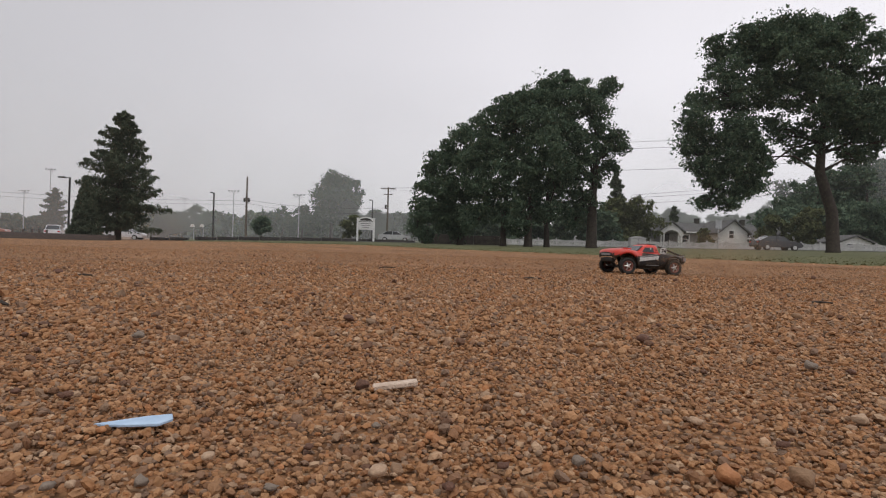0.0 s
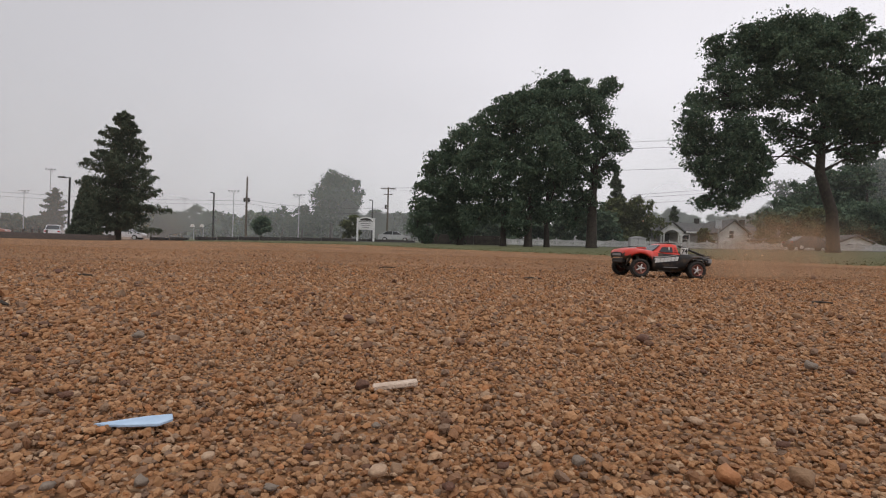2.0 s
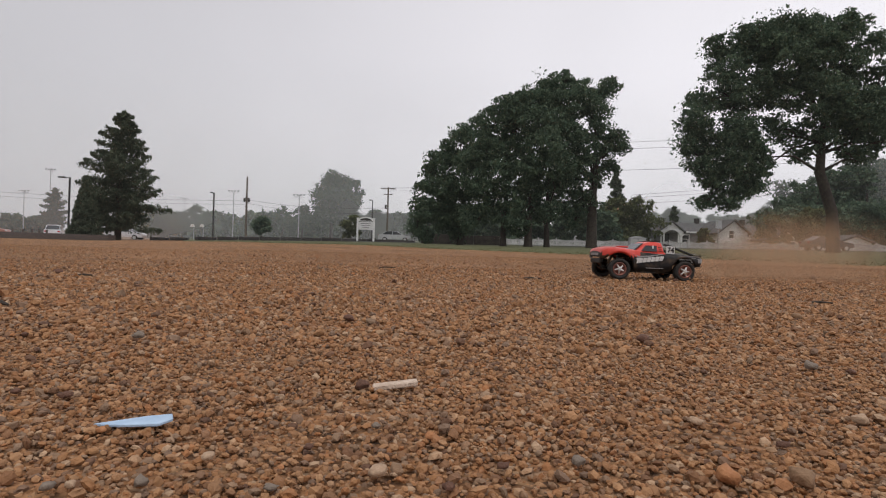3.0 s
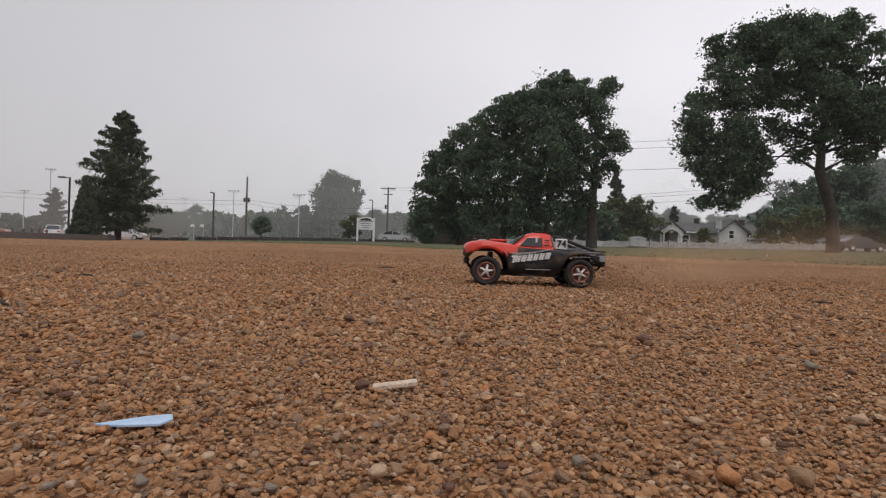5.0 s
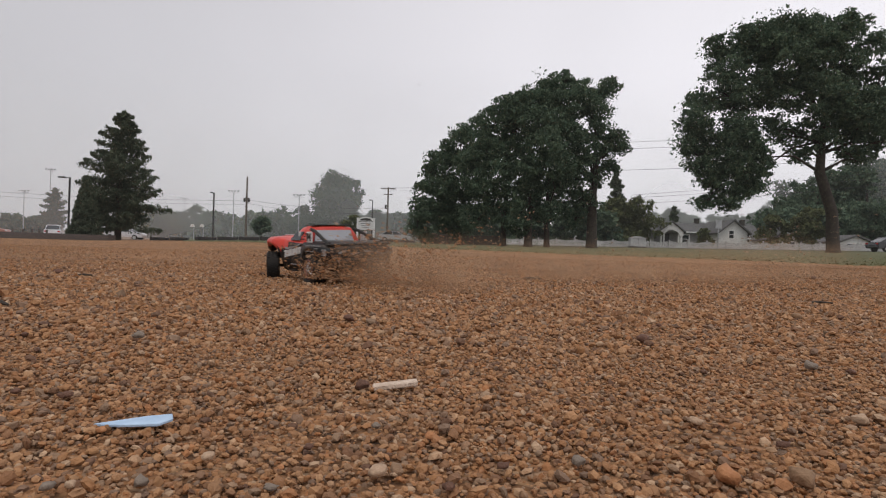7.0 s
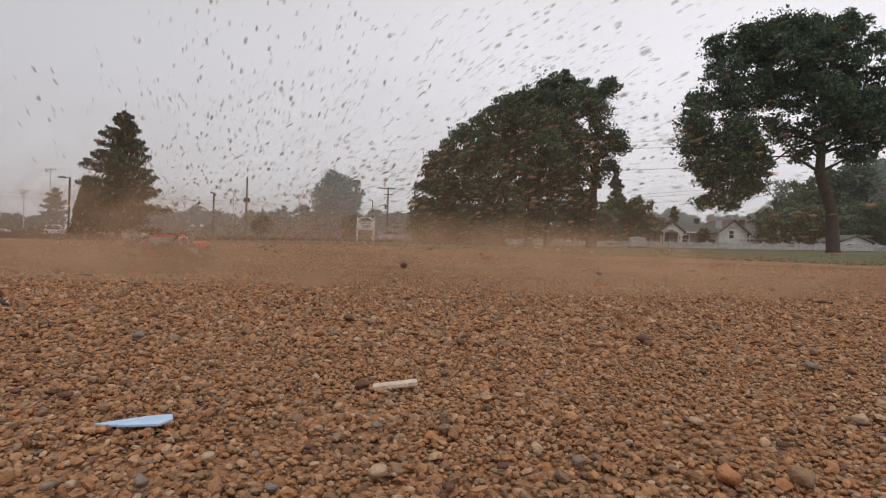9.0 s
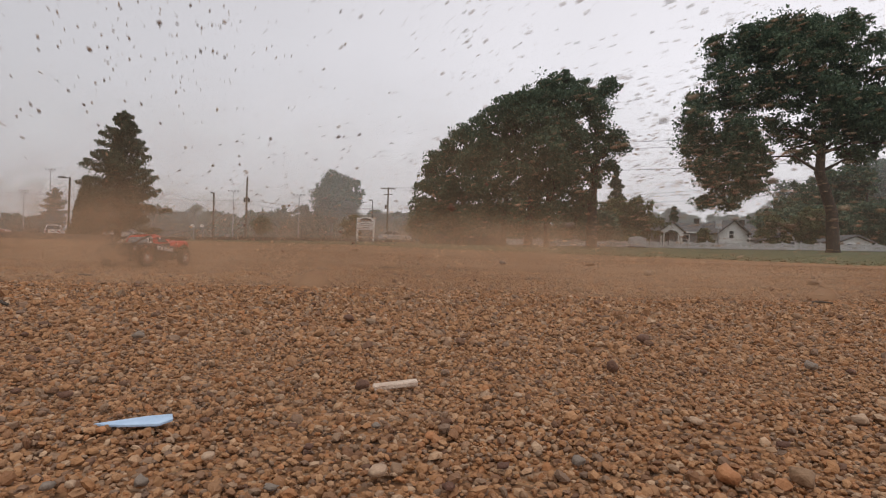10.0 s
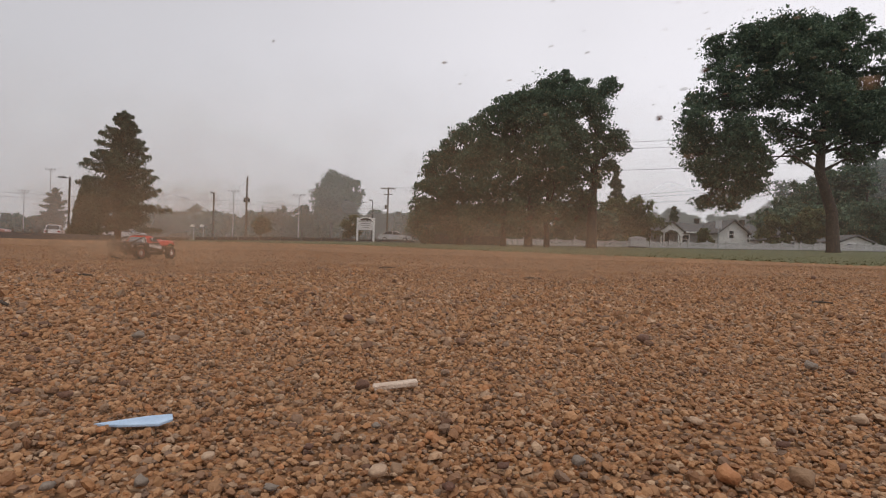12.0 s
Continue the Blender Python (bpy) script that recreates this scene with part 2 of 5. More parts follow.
def lawn():
    v, f = [], []
    na, nr = 240, 40
    for i in range(na + 1):
        az = -0.46 + 1.9 * i / na
        e = float(lawn_edge(az)) * (1 + 0.03 * math.sin(i * 1.7) + 0.02 * math.sin(i * 4.1))
        for k in range(nr + 1):
            d = e + (200 - e) * (k / nr) ** 2.2
            x, y = az * d, d
            v.append((x, y, float(ground_z(x, y)) + 0.02 * min(1, k / 2)))
    for i in range(na):
        for k in range(nr):
            a = i * (nr + 1) + k
            f.append((a, a + nr + 1, a + nr + 2, a + 1))
    return tagged(new("lawn", mesh_of("lawn", v, f, M_grass, True)), "mown green lawn beyond the gravel", "lawn", kind="structure")


lawn()


def grass_blades(n):
    az = rng.uniform(-0.42, 1.0, n)
    e = lawn_edge(az)
    d = e + rng.exponential(5, n)
    x, y = az * d, d
    z = ground_z(x, y)
    h = rng.uniform(0.012, 0.032, n) * (1 + 0.6 * (rng.random(n) < 0.1))
    a = rng.uniform(0, math.pi, n)
    w = rng.uniform(0.02, 0.05, n)
    b0 = np.stack([x - w * np.cos(a), y - w * np.sin(a), z], 1)
    b1 = np.stack([x + w * np.cos(a), y + w * np.sin(a), z], 1)
    tip = np.stack([x + rng.normal(0, 0.02, n), y + rng.normal(0, 0.02, n), z + h], 1)
    verts = np.concatenate([b0, b1, tip])
    i = np.arange(n)
    tris = np.stack([i, i + n, i + 2 * n], 1)
    tagged(new("grass", big_mesh("grass", verts, tris, M_blade)), "short green grass blades of the lawn", "grass", kind="stuff")


grass_blades(26000)


def strip(name, mat, pts, width, lift, label, category):
    """A road or path along points in plan."""
    v, f = [], []
    for i, (x, y) in enumerate(pts):
        p0, p1 = Vector(pts[max(0, i - 1)]), Vector(pts[min(len(pts) - 1, i + 1)])
        nrm = (p1 - p0).normalized()
        nrm = Vector((-nrm.y, nrm.x)) * width / 2
        for s in (-1, 1):
            q = (x + s * nrm.x, y + s * nrm.y)
            v.append((*q, float(ground_z(*q)) + lift))
    for i in range(len(pts) - 1):
        f.append((2 * i, 2 * i + 1, 2 * i + 3, 2 * i + 2))
    return tagged(new(name, mesh_of(name, v, f, mat)), label, category, kind="structure")


strip("road", M_asphalt, [(x, 64 + 0.02 * x) for x in range(-140, 141, 5)], 8, 0.06, "asphalt road behind the lawn", "road")


# ---- pebbles ----
def blob_shape(sub, seed, flat):
    bm = bmesh.new()
    bmesh.ops.create_icosphere(bm, subdivisions=1 + sub, radius=1)
    r = random.Random(seed)
    off = Vector((r.uniform(-50, 50), r.uniform(-50, 50), r.uniform(-50, 50)))
    ax = (r.uniform(0.9, 1.35), r.uniform(0.75, 1.0), flat * r.uniform(0.8, 1.15))
    for v in bm.verts:
        k = 1 + 0.42 * noise.noise(v.co * 1.3 + off) + 0.3 * noise.noise(v.co * 3.1 + off)
        v.co = Vector((v.co.x * ax[0], v.co.y * ax[1], v.co.z * ax[2])) * k
    bm.verts.ensure_lookup_table()
    vs = np.array([v.co[:] for v in bm.verts])
    bmesh.ops.triangulate(bm, faces=bm.faces)
    fs = np.array([[v.index for v in f.verts] for f in bm.faces])
    bm.free()
    return vs, fs


def chip_shape(seed):
    """A blocky stone of eight faces: two rough triangles, one turned over the other."""
    r = random.Random(seed)
    v = []
    for z, turn in ((0.55, 0.0), (-0.55, 60.0)):
        for k in range(3):
            a = radians(120 * k + turn + r.uniform(-20, 20))
            q = r.uniform(0.85, 1.25)
            v.append((1.1 * q * math.cos(a), 0.9 * q * math.sin(a), z * r.uniform(0.7, 1.25)))
    f = [(0, 1, 2), (3, 5, 4)]
    for k in range(3):
        n = (k + 1) % 3
        f += [(k, 3 + k, n), (n, 3 + k, 3 + n)]
    return np.array(v), np.array(f)


CHIPS = [chip_shape(s) for s in range(8)]
SHAPES_FINE = [blob_shape(1, s, 0.62) for s in range(8)]
SHAPES = [blob_shape(0, s, 0.62) for s in range(8)]


def turn_matrices(n, tilt):
    a, b, c = rng.uniform(0, 2 * math.pi, n), rng.normal(0, tilt, n), rng.normal(0, tilt, n)
    ca, sa, cb, sb, cc, sc = np.cos(a), np.sin(a), np.cos(b), np.sin(b), np.cos(c), np.sin(c)
    m = np.empty((n, 3, 3))
    m[:, 0] = np.stack([ca * cb, ca * sb * sc - sa * cc, ca * sb * cc + sa * sc], 1)
    m[:, 1] = np.stack([sa * cb, sa * sb * sc + ca * cc, sa * sb * cc - ca * sc], 1)
    m[:, 2] = np.stack([-sb, cb * sc, cb * cc], 1)
    return m


def scatter(name, shapes, pos, size, tilt, mat, smooth=True):
    """One mesh of many small stones."""
    vs, ts, base = [], [], 0
    pick = rng.integers(0, len(shapes), len(pos))
    for k, (sv, sf) in enumerate(shapes):
        sel = np.nonzero(pick == k)[0]
        if not len(sel):
            continue
        m = turn_matrices(len(sel), tilt)
        p = np.einsum("nij,vj->nvi", m, sv) * size[sel][:, None, None] + pos[sel][:, None, :]
        t = sf[None] + (np.arange(len(sel)) * len(sv))[:, None, None] + base
        vs.append(p.reshape(-1, 3))
        ts.append(t.reshape(-1, 3))
        base += p.shape[0] * p.shape[1]
    return big_mesh(name, np.concatenate(vs), np.concatenate(ts), mat, smooth)


def strewn(y0, y1, spacing, wide=0.83):
    """Places on a shaken grid ahead of the camera."""
    xs = np.arange(-wide * y1 - 0.15, wide * y1 + 0.15, spacing)
    ys = np.arange(y0, y1, spacing)
    gx, gy = np.meshgrid(xs, ys)
    gx, gy = gx.ravel(), gy.ravel()
    gx = gx + rng.uniform(-0.55, 0.55, len(gx)) * spacing
    gy = gy + rng.uniform(-0.55, 0.55, len(gy)) * spacing
    keep = np.abs(gx) < wide * gy + 0.12
    return gx[keep], gy[keep]


def gravel(name, shapes, y0, y1, spacing, mean, parts=0):
    x, y = strewn(y0, y1, spacing)
    size = np.clip(mean * np.exp(rng.normal(0, 0.34, len(x))), 0.4 * mean, 2.8 * mean)
    z = ground_z(x, y) + rng.uniform(-0.5, 1.1, len(x)) * size + 0.0012 * np.sin(x * 23) * np.sin(y * 19)
    pos = np.stack([x, y, z], 1)
    if parts:
        order = np.argsort(np.hypot(x, y - 0.32))
        single, rest = order[:parts], order[parts:]
        data = [big_mesh("pebble", sv, sf, M_pebble_ob, False) for sv, sf in shapes]
        for i in single:
            ob = new("pebble", data[int(rng.integers(0, len(data)))])
            ob.parent = ground
            s = float(size[i])
            ob.matrix_basis = pose(*[float(q) for q in pos[i]], *[float(q) for q in rng.normal(0, 16, 2)], float(rng.uniform(0, 360))) @ Matrix.Scale(s, 4)
        pos, size = pos[rest], size[rest]
    ob = new(name, scatter(name, shapes, pos, size, 0.45, M_pebble, False))
    ob.parent = ground
    return tagged(ob, kind="stuff")


gravel("pebbles", SHAPES_FINE, 0.16, 0.29, 0.0037, 0.00185, parts=300)
gravel("pebbles_near", SHAPES, 0.29, 0.7, 0.0039, 0.0021)
gravel("pebbles_farther", SHAPES, 0.7, 1.0, 0.0054, 0.003)
gravel("pebbles_far", CHIPS, 1.0, 2.2, 0.0076, 0.0035)
gravel("pebbles_far_off", CHIPS, 2.2, 4.0, 0.0155, 0.0042)
gravel("pebbles_distant", CHIPS, 4.0, 9.5, 0.06, 0.005)
# ---- trees ----
def leaf_mesh(name, centres, size, mat, stretch=1.0, droop=0.0):
    """Folded leaf sprays, each of two triangles, at the given places."""
    n = len(centres)
    m = turn_matrices(n, 0.9)
    shape = np.array([(-1.0 * stretch, 0, 0), (0.1, -0.62, 0.22), (1.0 * stretch, 0, -droop), (-0.1, 0.62, 0.22)])
    s = size * np.exp(rng.normal(0, 0.3, n))
    p = np.einsum("nij,vj->nvi", m, shape) * s[:, None, None] + centres[:, None, :]
    t = np.array([(0, 1, 2), (0, 2, 3)])[None] + (np.arange(n) * 4)[:, None, None]
    return big_mesh(name, p.reshape(-1, 3), t.reshape(-1, 3), mat)


def cloud_points(centre, r, n, squash=0.8, per=55):
    """Places in an uneven shell, fuller above and outside, gathered in clumps."""
    k = max(6, int(n / per))
    d = rng.normal(0, 1, (k, 3))
    d /= np.linalg.norm(d, axis=1)[:, None]
    rad = r * rng.uniform(0.45, 1.02, k) ** 0.8
    knots = d * rad[:, None] * np.array([1, 1, squash])
    own = rng.integers(0, k, n)
    p = knots[own] + rng.normal(0, 0.125 * r + 0.06, (n, 3)) * np.array([1.15, 1.15, 0.75])
    return p + np.asarray(centre)


def clump_points(centre, r, clump, fill, per):
    """Places on many small domed clumps of leaves that sit on the outside of a lobe, with gaps between them."""
    k = max(7, int(fill * 4 * r * r / (clump * clump)))
    d = rng.normal(0, 1, (k, 3)) + np.array([0, -0.15, 0.25])
    d /= np.linalg.norm(d, axis=1)[:, None]
    knots = d * (r * rng.uniform(0.55, 1.06, k))[:, None] * np.array([1, 1, 0.85])
    size = clump * np.exp(rng.normal(0, 0.35, k))
    own = np.repeat(np.arange(k), per)
    q = rng.normal(0, 1, (k * per, 3)) + np.array([0, 0, 0.55])
    q /= np.linalg.norm(q, axis=1)[:, None]
    q *= (rng.uniform(0.25, 1.15, k * per) ** 0.6)[:, None] * np.array([1.15, 1.15, 0.72])
    return knots[own] + q * size[own][:, None] + np.asarray(centre)


def broad_tree(name, base, lobes, trunk_r, label, leaf=0.3, density=75, mat=None, fork=0.35, group="", trunks=None, depth=0.6, lean=0.0, clump=0.0, fill=1.0):
    """A tree from its crown's lobes (x and height over the foot, radius): trunk, limbs and leaf sprays."""
    ob = thing(name, pose(*base), label, "tree", group)
    bm = bmesh.new()
    stems = trunks or [(0.0, 0.0, trunk_r)]
    top = max(l[1] for l in lobes)
    heads = []
    for sx, sy, sr in stems:
        near = sorted(lobes, key=lambda l: abs(l[0] - sx))[:4]
        hx = 0.4 * sum(l[0] for l in near) / len(near) + 0.6 * sx - lean
        hz = fork * top
        pts = [Vector((sx, sy, -0.3)), Vector((sx, sy, 0.25)), Vector((sx + 0.15 * (hx - sx), sy, hz * 0.5)), Vector((hx, sy, hz)), Vector((hx + 0.3, sy + 0.2, hz * 1.5)), Vector((hx, sy, hz * 2.1))]
        tube(bm, pts, [sr * 1.45, sr * 1.08, sr * 0.92, sr * 0.8, sr * 0.5, sr * 0.2], 10)
        heads.append((Vector((hx, sy, hz)), sr))
    pts, grown = [], []
    for lx, lz, r in sorted(lobes, key=lambda q: abs(q[0] - heads[0][0].x)):
        ly = rng.uniform(-1, 1) * depth * r
        h, sr = min(heads, key=lambda q: abs(q[0].x - lx))
        a, b = h + Vector((0, 0, rng.uniform(-0.1, 0.5) * h.z)), Vector((lx, ly, lz))
        thick = 0.3
        near = [g for g in grown if abs(g.x - h.x) < abs(b.x - h.x)]
        if (b - h).length > 0.3 * top and near:
            a, thick = min(near, key=lambda g: (g - b).length), 0.13
        grown.append(b)
        mid = a.lerp(b, 0.5) + Vector((rng.uniform(-0.4, 0.4), rng.uniform(-0.4, 0.4), 0.12 * (b - a).length))
        tube(bm, [a, mid, b], [sr * thick, sr * thick * 0.6, sr * 0.05], 6)
        for _ in range(4):
            q = b + Vector([float(c) for c in rng.normal(0, 0.45 * r, 3)])
            tube(bm, [b.lerp(a, 0.25), b.lerp(q, 0.5) + Vector((0, 0, 0.1)), q], [sr * 0.13, sr * 0.08, sr * 0.03], 4)
        n = int(density * r * r) + 60
        if clump:
            pts.append(clump_points((lx, ly, lz), r, clump, fill, 58))
            pts.append(clump_points((lx, ly + r * depth * 1.6 * rng.choice([-1, 1]), lz), r * 0.85, clump, 0.5 * fill, 50))
        else:
            pts.append(cloud_points((lx, ly, lz), r, n, per=40))
            pts.append(cloud_points((lx, ly + r * depth * 1.6 * rng.choice([-1, 1]), lz), r * 0.9, n // 2))
    part("trunk", bm, M_bark, ob, smooth=True)
    crown = new("crown", leaf_mesh("crown", np.concatenate(pts), leaf, mat or M_leaf))
    crown.parent = ob
    return ob


def lobes_of(tx0, d, z0, rows, k=0.82, rise=0.0):
    """Crown lobes from tangents of bearing and elevation and of the radius."""
    return [((tx - 0.0314 * e - tx0) * d, (e + 0.0314 * tx - 0.008 + rise) * d + 0.13 - z0, k * r * d) for tx, e, r in rows]


# the lone tree by the road
D = 40
foot = on_ground(0.69, D)
broad_tree("oak_tree", foot, lobes_of(0.69, D, foot[2], [
    (0.625, 0.353, 0.05), (0.56, 0.332, 0.045), (0.685, 0.345, 0.044), (0.725, 0.305, 0.04), (0.52, 0.325, 0.042), (0.60, 0.31, 0.06),
    (0.68, 0.30, 0.06), (0.742, 0.25, 0.04), (0.49, 0.29, 0.032), (0.555, 0.265, 0.05), (0.64, 0.24, 0.055), (0.72, 0.225, 0.055),
    (0.46, 0.235, 0.036), (0.445, 0.195, 0.026), (0.50, 0.185, 0.04), (0.455, 0.15, 0.03), (0.51, 0.125, 0.034), (0.62, 0.185, 0.03),
    (0.475, 0.105, 0.025), (0.53, 0.095, 0.024), (0.565, 0.125, 0.02), (0.785, 0.205, 0.036), (0.72, 0.19, 0.035), (0.68, 0.205, 0.035), (0.655, 0.175, 0.022), (0.52, 0.24, 0.032), (0.6, 0.255, 0.05), (0.575, 0.335, 0.045), (0.66, 0.345, 0.045), (0.5, 0.25, 0.036), (0.575, 0.366, 0.03), (0.655, 0.372, 0.022), (0.54, 0.15, 0.034), (0.47, 0.068, 0.02), (0.5, 0.062, 0.02), (0.52, 0.08, 0.018), (0.44, 0.21, 0.03), (0.465, 0.175, 0.03), (0.495, 0.145, 0.034), (0.515, 0.17, 0.034), (0.53, 0.115, 0.028), (0.49, 0.095, 0.026), (0.55, 0.145, 0.024), (0.545, 0.09, 0.018), (0.45, 0.125, 0.02), (0.43, 0.165, 0.018), (0.635, 0.15, 0.018), (0.72, 0.15, 0.02), (0.5, 0.345, 0.03), (0.7, 0.37, 0.03), (0.755, 0.335, 0.03), (0.77, 0.28, 0.035), (0.79, 0.25, 0.03), (0.765, 0.17, 0.025), (0.575, 0.197, 0.022), (0.525, 0.205, 0.03), (0.6, 0.36, 0.04), (0.64, 0.375, 0.03), (0.54, 0.355, 0.03), (0.74, 0.215, 0.036), (0.775, 0.205, 0.032), (0.73, 0.17, 0.026), (0.7, 0.235, 0.04), (0.75, 0.145, 0.022)], 0.88, 0.024),
    0.42, "tall spreading oak with dark green leaves on a thick leaning trunk", leaf=0.1, fork=0.36, lean=1.0, clump=0.46, fill=0.74)

# the grove of old trees in the middle
D = 44
foot = on_ground(0.262, D)
broad_tree("maple_tree", foot, lobes_of(0.262, D, foot[2], [
    (0.215, 0.305, 0.022), (0.245, 0.295, 0.024), (0.19, 0.285, 0.03), (0.235, 0.265, 0.036), (0.30, 0.30, 0.016), (0.285, 0.28, 0.02), (0.265, 0.25, 0.03),
    (0.20, 0.24, 0.045), (0.27, 0.21, 0.026), (0.305, 0.205, 0.018), (0.312, 0.185, 0.014), (0.30, 0.155, 0.016), (0.24, 0.18, 0.04), (0.27, 0.135, 0.022), (0.22, 0.13, 0.035), (0.285, 0.18, 0.016), (0.24, 0.095, 0.022), (0.205, 0.085, 0.022), (0.21, 0.2, 0.04), (0.225, 0.155, 0.035), (0.2, 0.115, 0.03), (0.19, 0.27, 0.03), (0.235, 0.06, 0.02), (0.26, 0.085, 0.02)], 0.92),
    0.4, "tall dark maple of the grove with an open crown", leaf=0.1, clump=0.44, fill=0.75, fork=0.32, group="grove trees")
D = 42
foot = on_ground(0.15, D)
broad_tree("maple_tree", foot, lobes_of(0.15, D, foot[2], [
    (0.14, 0.265, 0.03), (0.165, 0.265, 0.03), (0.11, 0.25, 0.028), (0.09, 0.225, 0.032), (0.15, 0.225, 0.045), (0.11, 0.19, 0.04), (0.17, 0.18, 0.045), (0.075, 0.175, 0.034), (0.14, 0.14, 0.04),
    (0.09, 0.135, 0.036), (0.175, 0.12, 0.035), (0.06, 0.12, 0.03), (0.12, 0.095, 0.032), (0.08, 0.085, 0.028), (0.16, 0.08, 0.03), (0.185, 0.07, 0.024), (0.11, 0.06, 0.026), (0.14, 0.045, 0.02), (0.055, 0.06, 0.024), (0.19, 0.22, 0.035), (0.19, 0.15, 0.035), (0.05, 0.16, 0.03), (0.13, 0.24, 0.03)], 0.94),
    0.34, "broad dark maple of the grove, leafy down low", leaf=0.1, clump=0.44, fill=0.85, fork=0.2, group="grove trees", trunks=[(0.0, 0.0, 0.3), (-1.8, 0.6, 0.24), (1.6, 1.2, 0.22)])
D = 47
foot = on_ground(0.03, D)
broad_tree("maple_tree", foot, lobes_of(0.03, D, foot[2], [
    (0.055, 0.215, 0.03), (0.03, 0.19, 0.03), (0.01, 0.175, 0.022), (-0.012, 0.165, 0.016), (-0.02, 0.145, 0.018), (0.02, 0.145, 0.036), (-0.03, 0.115, 0.02), (0.0, 0.11, 0.03), (-0.04, 0.085, 0.018),
    (-0.045, 0.06, 0.018), (-0.02, 0.075, 0.026), (0.02, 0.09, 0.034), (-0.045, 0.04, 0.016), (-0.03, 0.03, 0.014), (0.01, 0.055, 0.026), (0.04, 0.06, 0.03), (0.03, 0.035, 0.02), (0.05, 0.11, 0.03), (0.06, 0.17, 0.03)], 0.94),
    0.3, "lower spreading maple at the grove's edge", leaf=0.1, clump=0.44, fill=0.85, fork=0.2, group="grove trees")


def pine(name, base, height, width, label, leaf=0.085, rows=40, lean=0.0, cone=False, bare=0.1, full=1.0):
    """An evergreen: a straight stem, boughs that bend up at their tips, side twigs, and tufts of needles along them."""
    ob = thing(name, pose(*base), label, "tree")
    bm = bmesh.new()
    r0 = height * 0.021
    tube(bm, [(0, 0, -0.3), (0, 0, height * 0.5), (lean, 0, height)], [r0 * 1.2, r0 * 0.7, 0.03], 10)
    pts = []
    a = 0.0
    for i in range(rows):
        u = i / (rows - 1)
        reach = width / 2 * ((1 - u) ** (0.75 if cone else 0.62) * (0.85 if u > 0.2 or cone else 0.64) + 0.06)
        for k in range(10 if cone else 5):
            a += 2.4 + rng.uniform(-0.4, 0.4)
            z = height * (bare + (0.98 - bare) * min(1, max(0, u + rng.uniform(-0.03, 0.03))))
            L = reach * (rng.uniform(0.85, 1.05) if cone else rng.uniform(0.35, 1.4))
            up = height * 0.01 if cone else L * (rng.uniform(-0.12, 0.12) + 0.55 * u ** 2)
            e = Vector((math.cos(a) * L + lean * u, math.sin(a) * L, z + up))
            s = Vector((lean * u, 0, z))
            mid = s.lerp(e, 0.6) + Vector((0, 0, -0.07 * L))
            tube(bm, [s, mid, e], [r0 * 0.22 * (1.1 - u), r0 * 0.13 * (1.1 - u), 0.01], 4)
            n = int(full * (30 + (100 if cone else 150) * L / 2))
            f = rng.uniform(0.22, 1.04, n)[:, None]
            line = np.array(s) * (1 - f) ** 2 + 2 * np.array(mid) * f * (1 - f) + np.array(e) * f * f
            wide = (0.3 + 0.7 * np.sin(np.pi * np.clip(f, 0, 1))) * (0.2 if cone else 0.27) * (0.4 + L / 2.6)
            tuft = rng.integers(0, max(3, n // 9), n)
            knots = rng.normal(0, 1, (n, 3))[tuft] * 0.8 + rng.normal(0, 0.5, (n, 3))
            pts.append(line + knots * wide * np.array([1, 1, 1.0 if cone else 0.55]))
    part("trunk", bm, M_bark, ob, smooth=True)
    crown = new("crown", leaf_mesh("crown", np.concatenate(pts), leaf, M_needle, stretch=1.5, droop=0.15))
    crown.parent = ob
    return ob


pine("pine_tree", on_ground(-0.576, 54), 12.3, 8.0, "tall white pine with layered ragged boughs", lean=0.3, bare=0.1, rows=32, full=1.35)
pine("juniper_tree", on_ground(-0.633, 50), 5.3, 3.1, "small dense cone-shaped evergreen", leaf=0.09, rows=30, cone=True, bare=0.04)
pine("pine_tree", on_ground(-0.69, 122), 10.6, 6.4, "small pine in the haze behind the lot", leaf=0.16, rows=22, bare=0.12, full=0.6)


def simple_tree(tx, d, h, w, label, mat=None, leaf=0.22, n=9, name="deciduous_tree", density=60, low=0.3):
    foot = on_ground(tx, d)
    lb = []
    for i in range(n):
        u = (i + 0.5) / n
        z = h * (low + (0.88 - low) * u)
        k = math.sin(math.pi * (0.18 + 0.72 * u))
        lb.append((float(rng.uniform(-0.32, 0.32)) * w * k, z, w * 0.26 * float(rng.uniform(0.8, 1.2)) * (0.6 + 0.4 * k)))
    return broad_tree(name, foot, lb, h * 0.022, label, leaf=leaf, density=density * 2.2, mat=mat, fork=0.3)


simple_tree(-0.321, 68, 3.0, 2.5, "young bushy tree by the low wall", leaf=0.2, n=6, density=60)
simple_tree(-0.286, 130, 8.4, 5.0, "slender tree in the haze", n=7, density=40)
simple_tree(-0.25, 131, 8.6, 6.0, "rounded tree in the haze", n=7, density=40)
simple_tree(-0.199, 129, 16.2, 10.8, "tall leafy tree with an open crown across the road", n=16, density=60)
simple_tree(-0.162, 130, 15.4, 6.4, "narrow leafy tree across the road", n=9, density=60)
simple_tree(-0.165, 80, 3.6, 3.6, "low bushy tree across the road", M_leaf_light, n=6, density=60, low=0.2)
simple_tree(-0.485, 128, 5.6, 4.6, "round light green tree in the haze", M_leaf_light, n=6, density=40, low=0.25)
simple_tree(0.325, 82, 7.0, 8.2, "wide weeping tree behind the white fence", M_leaf_light, n=12, density=50, low=0.12)
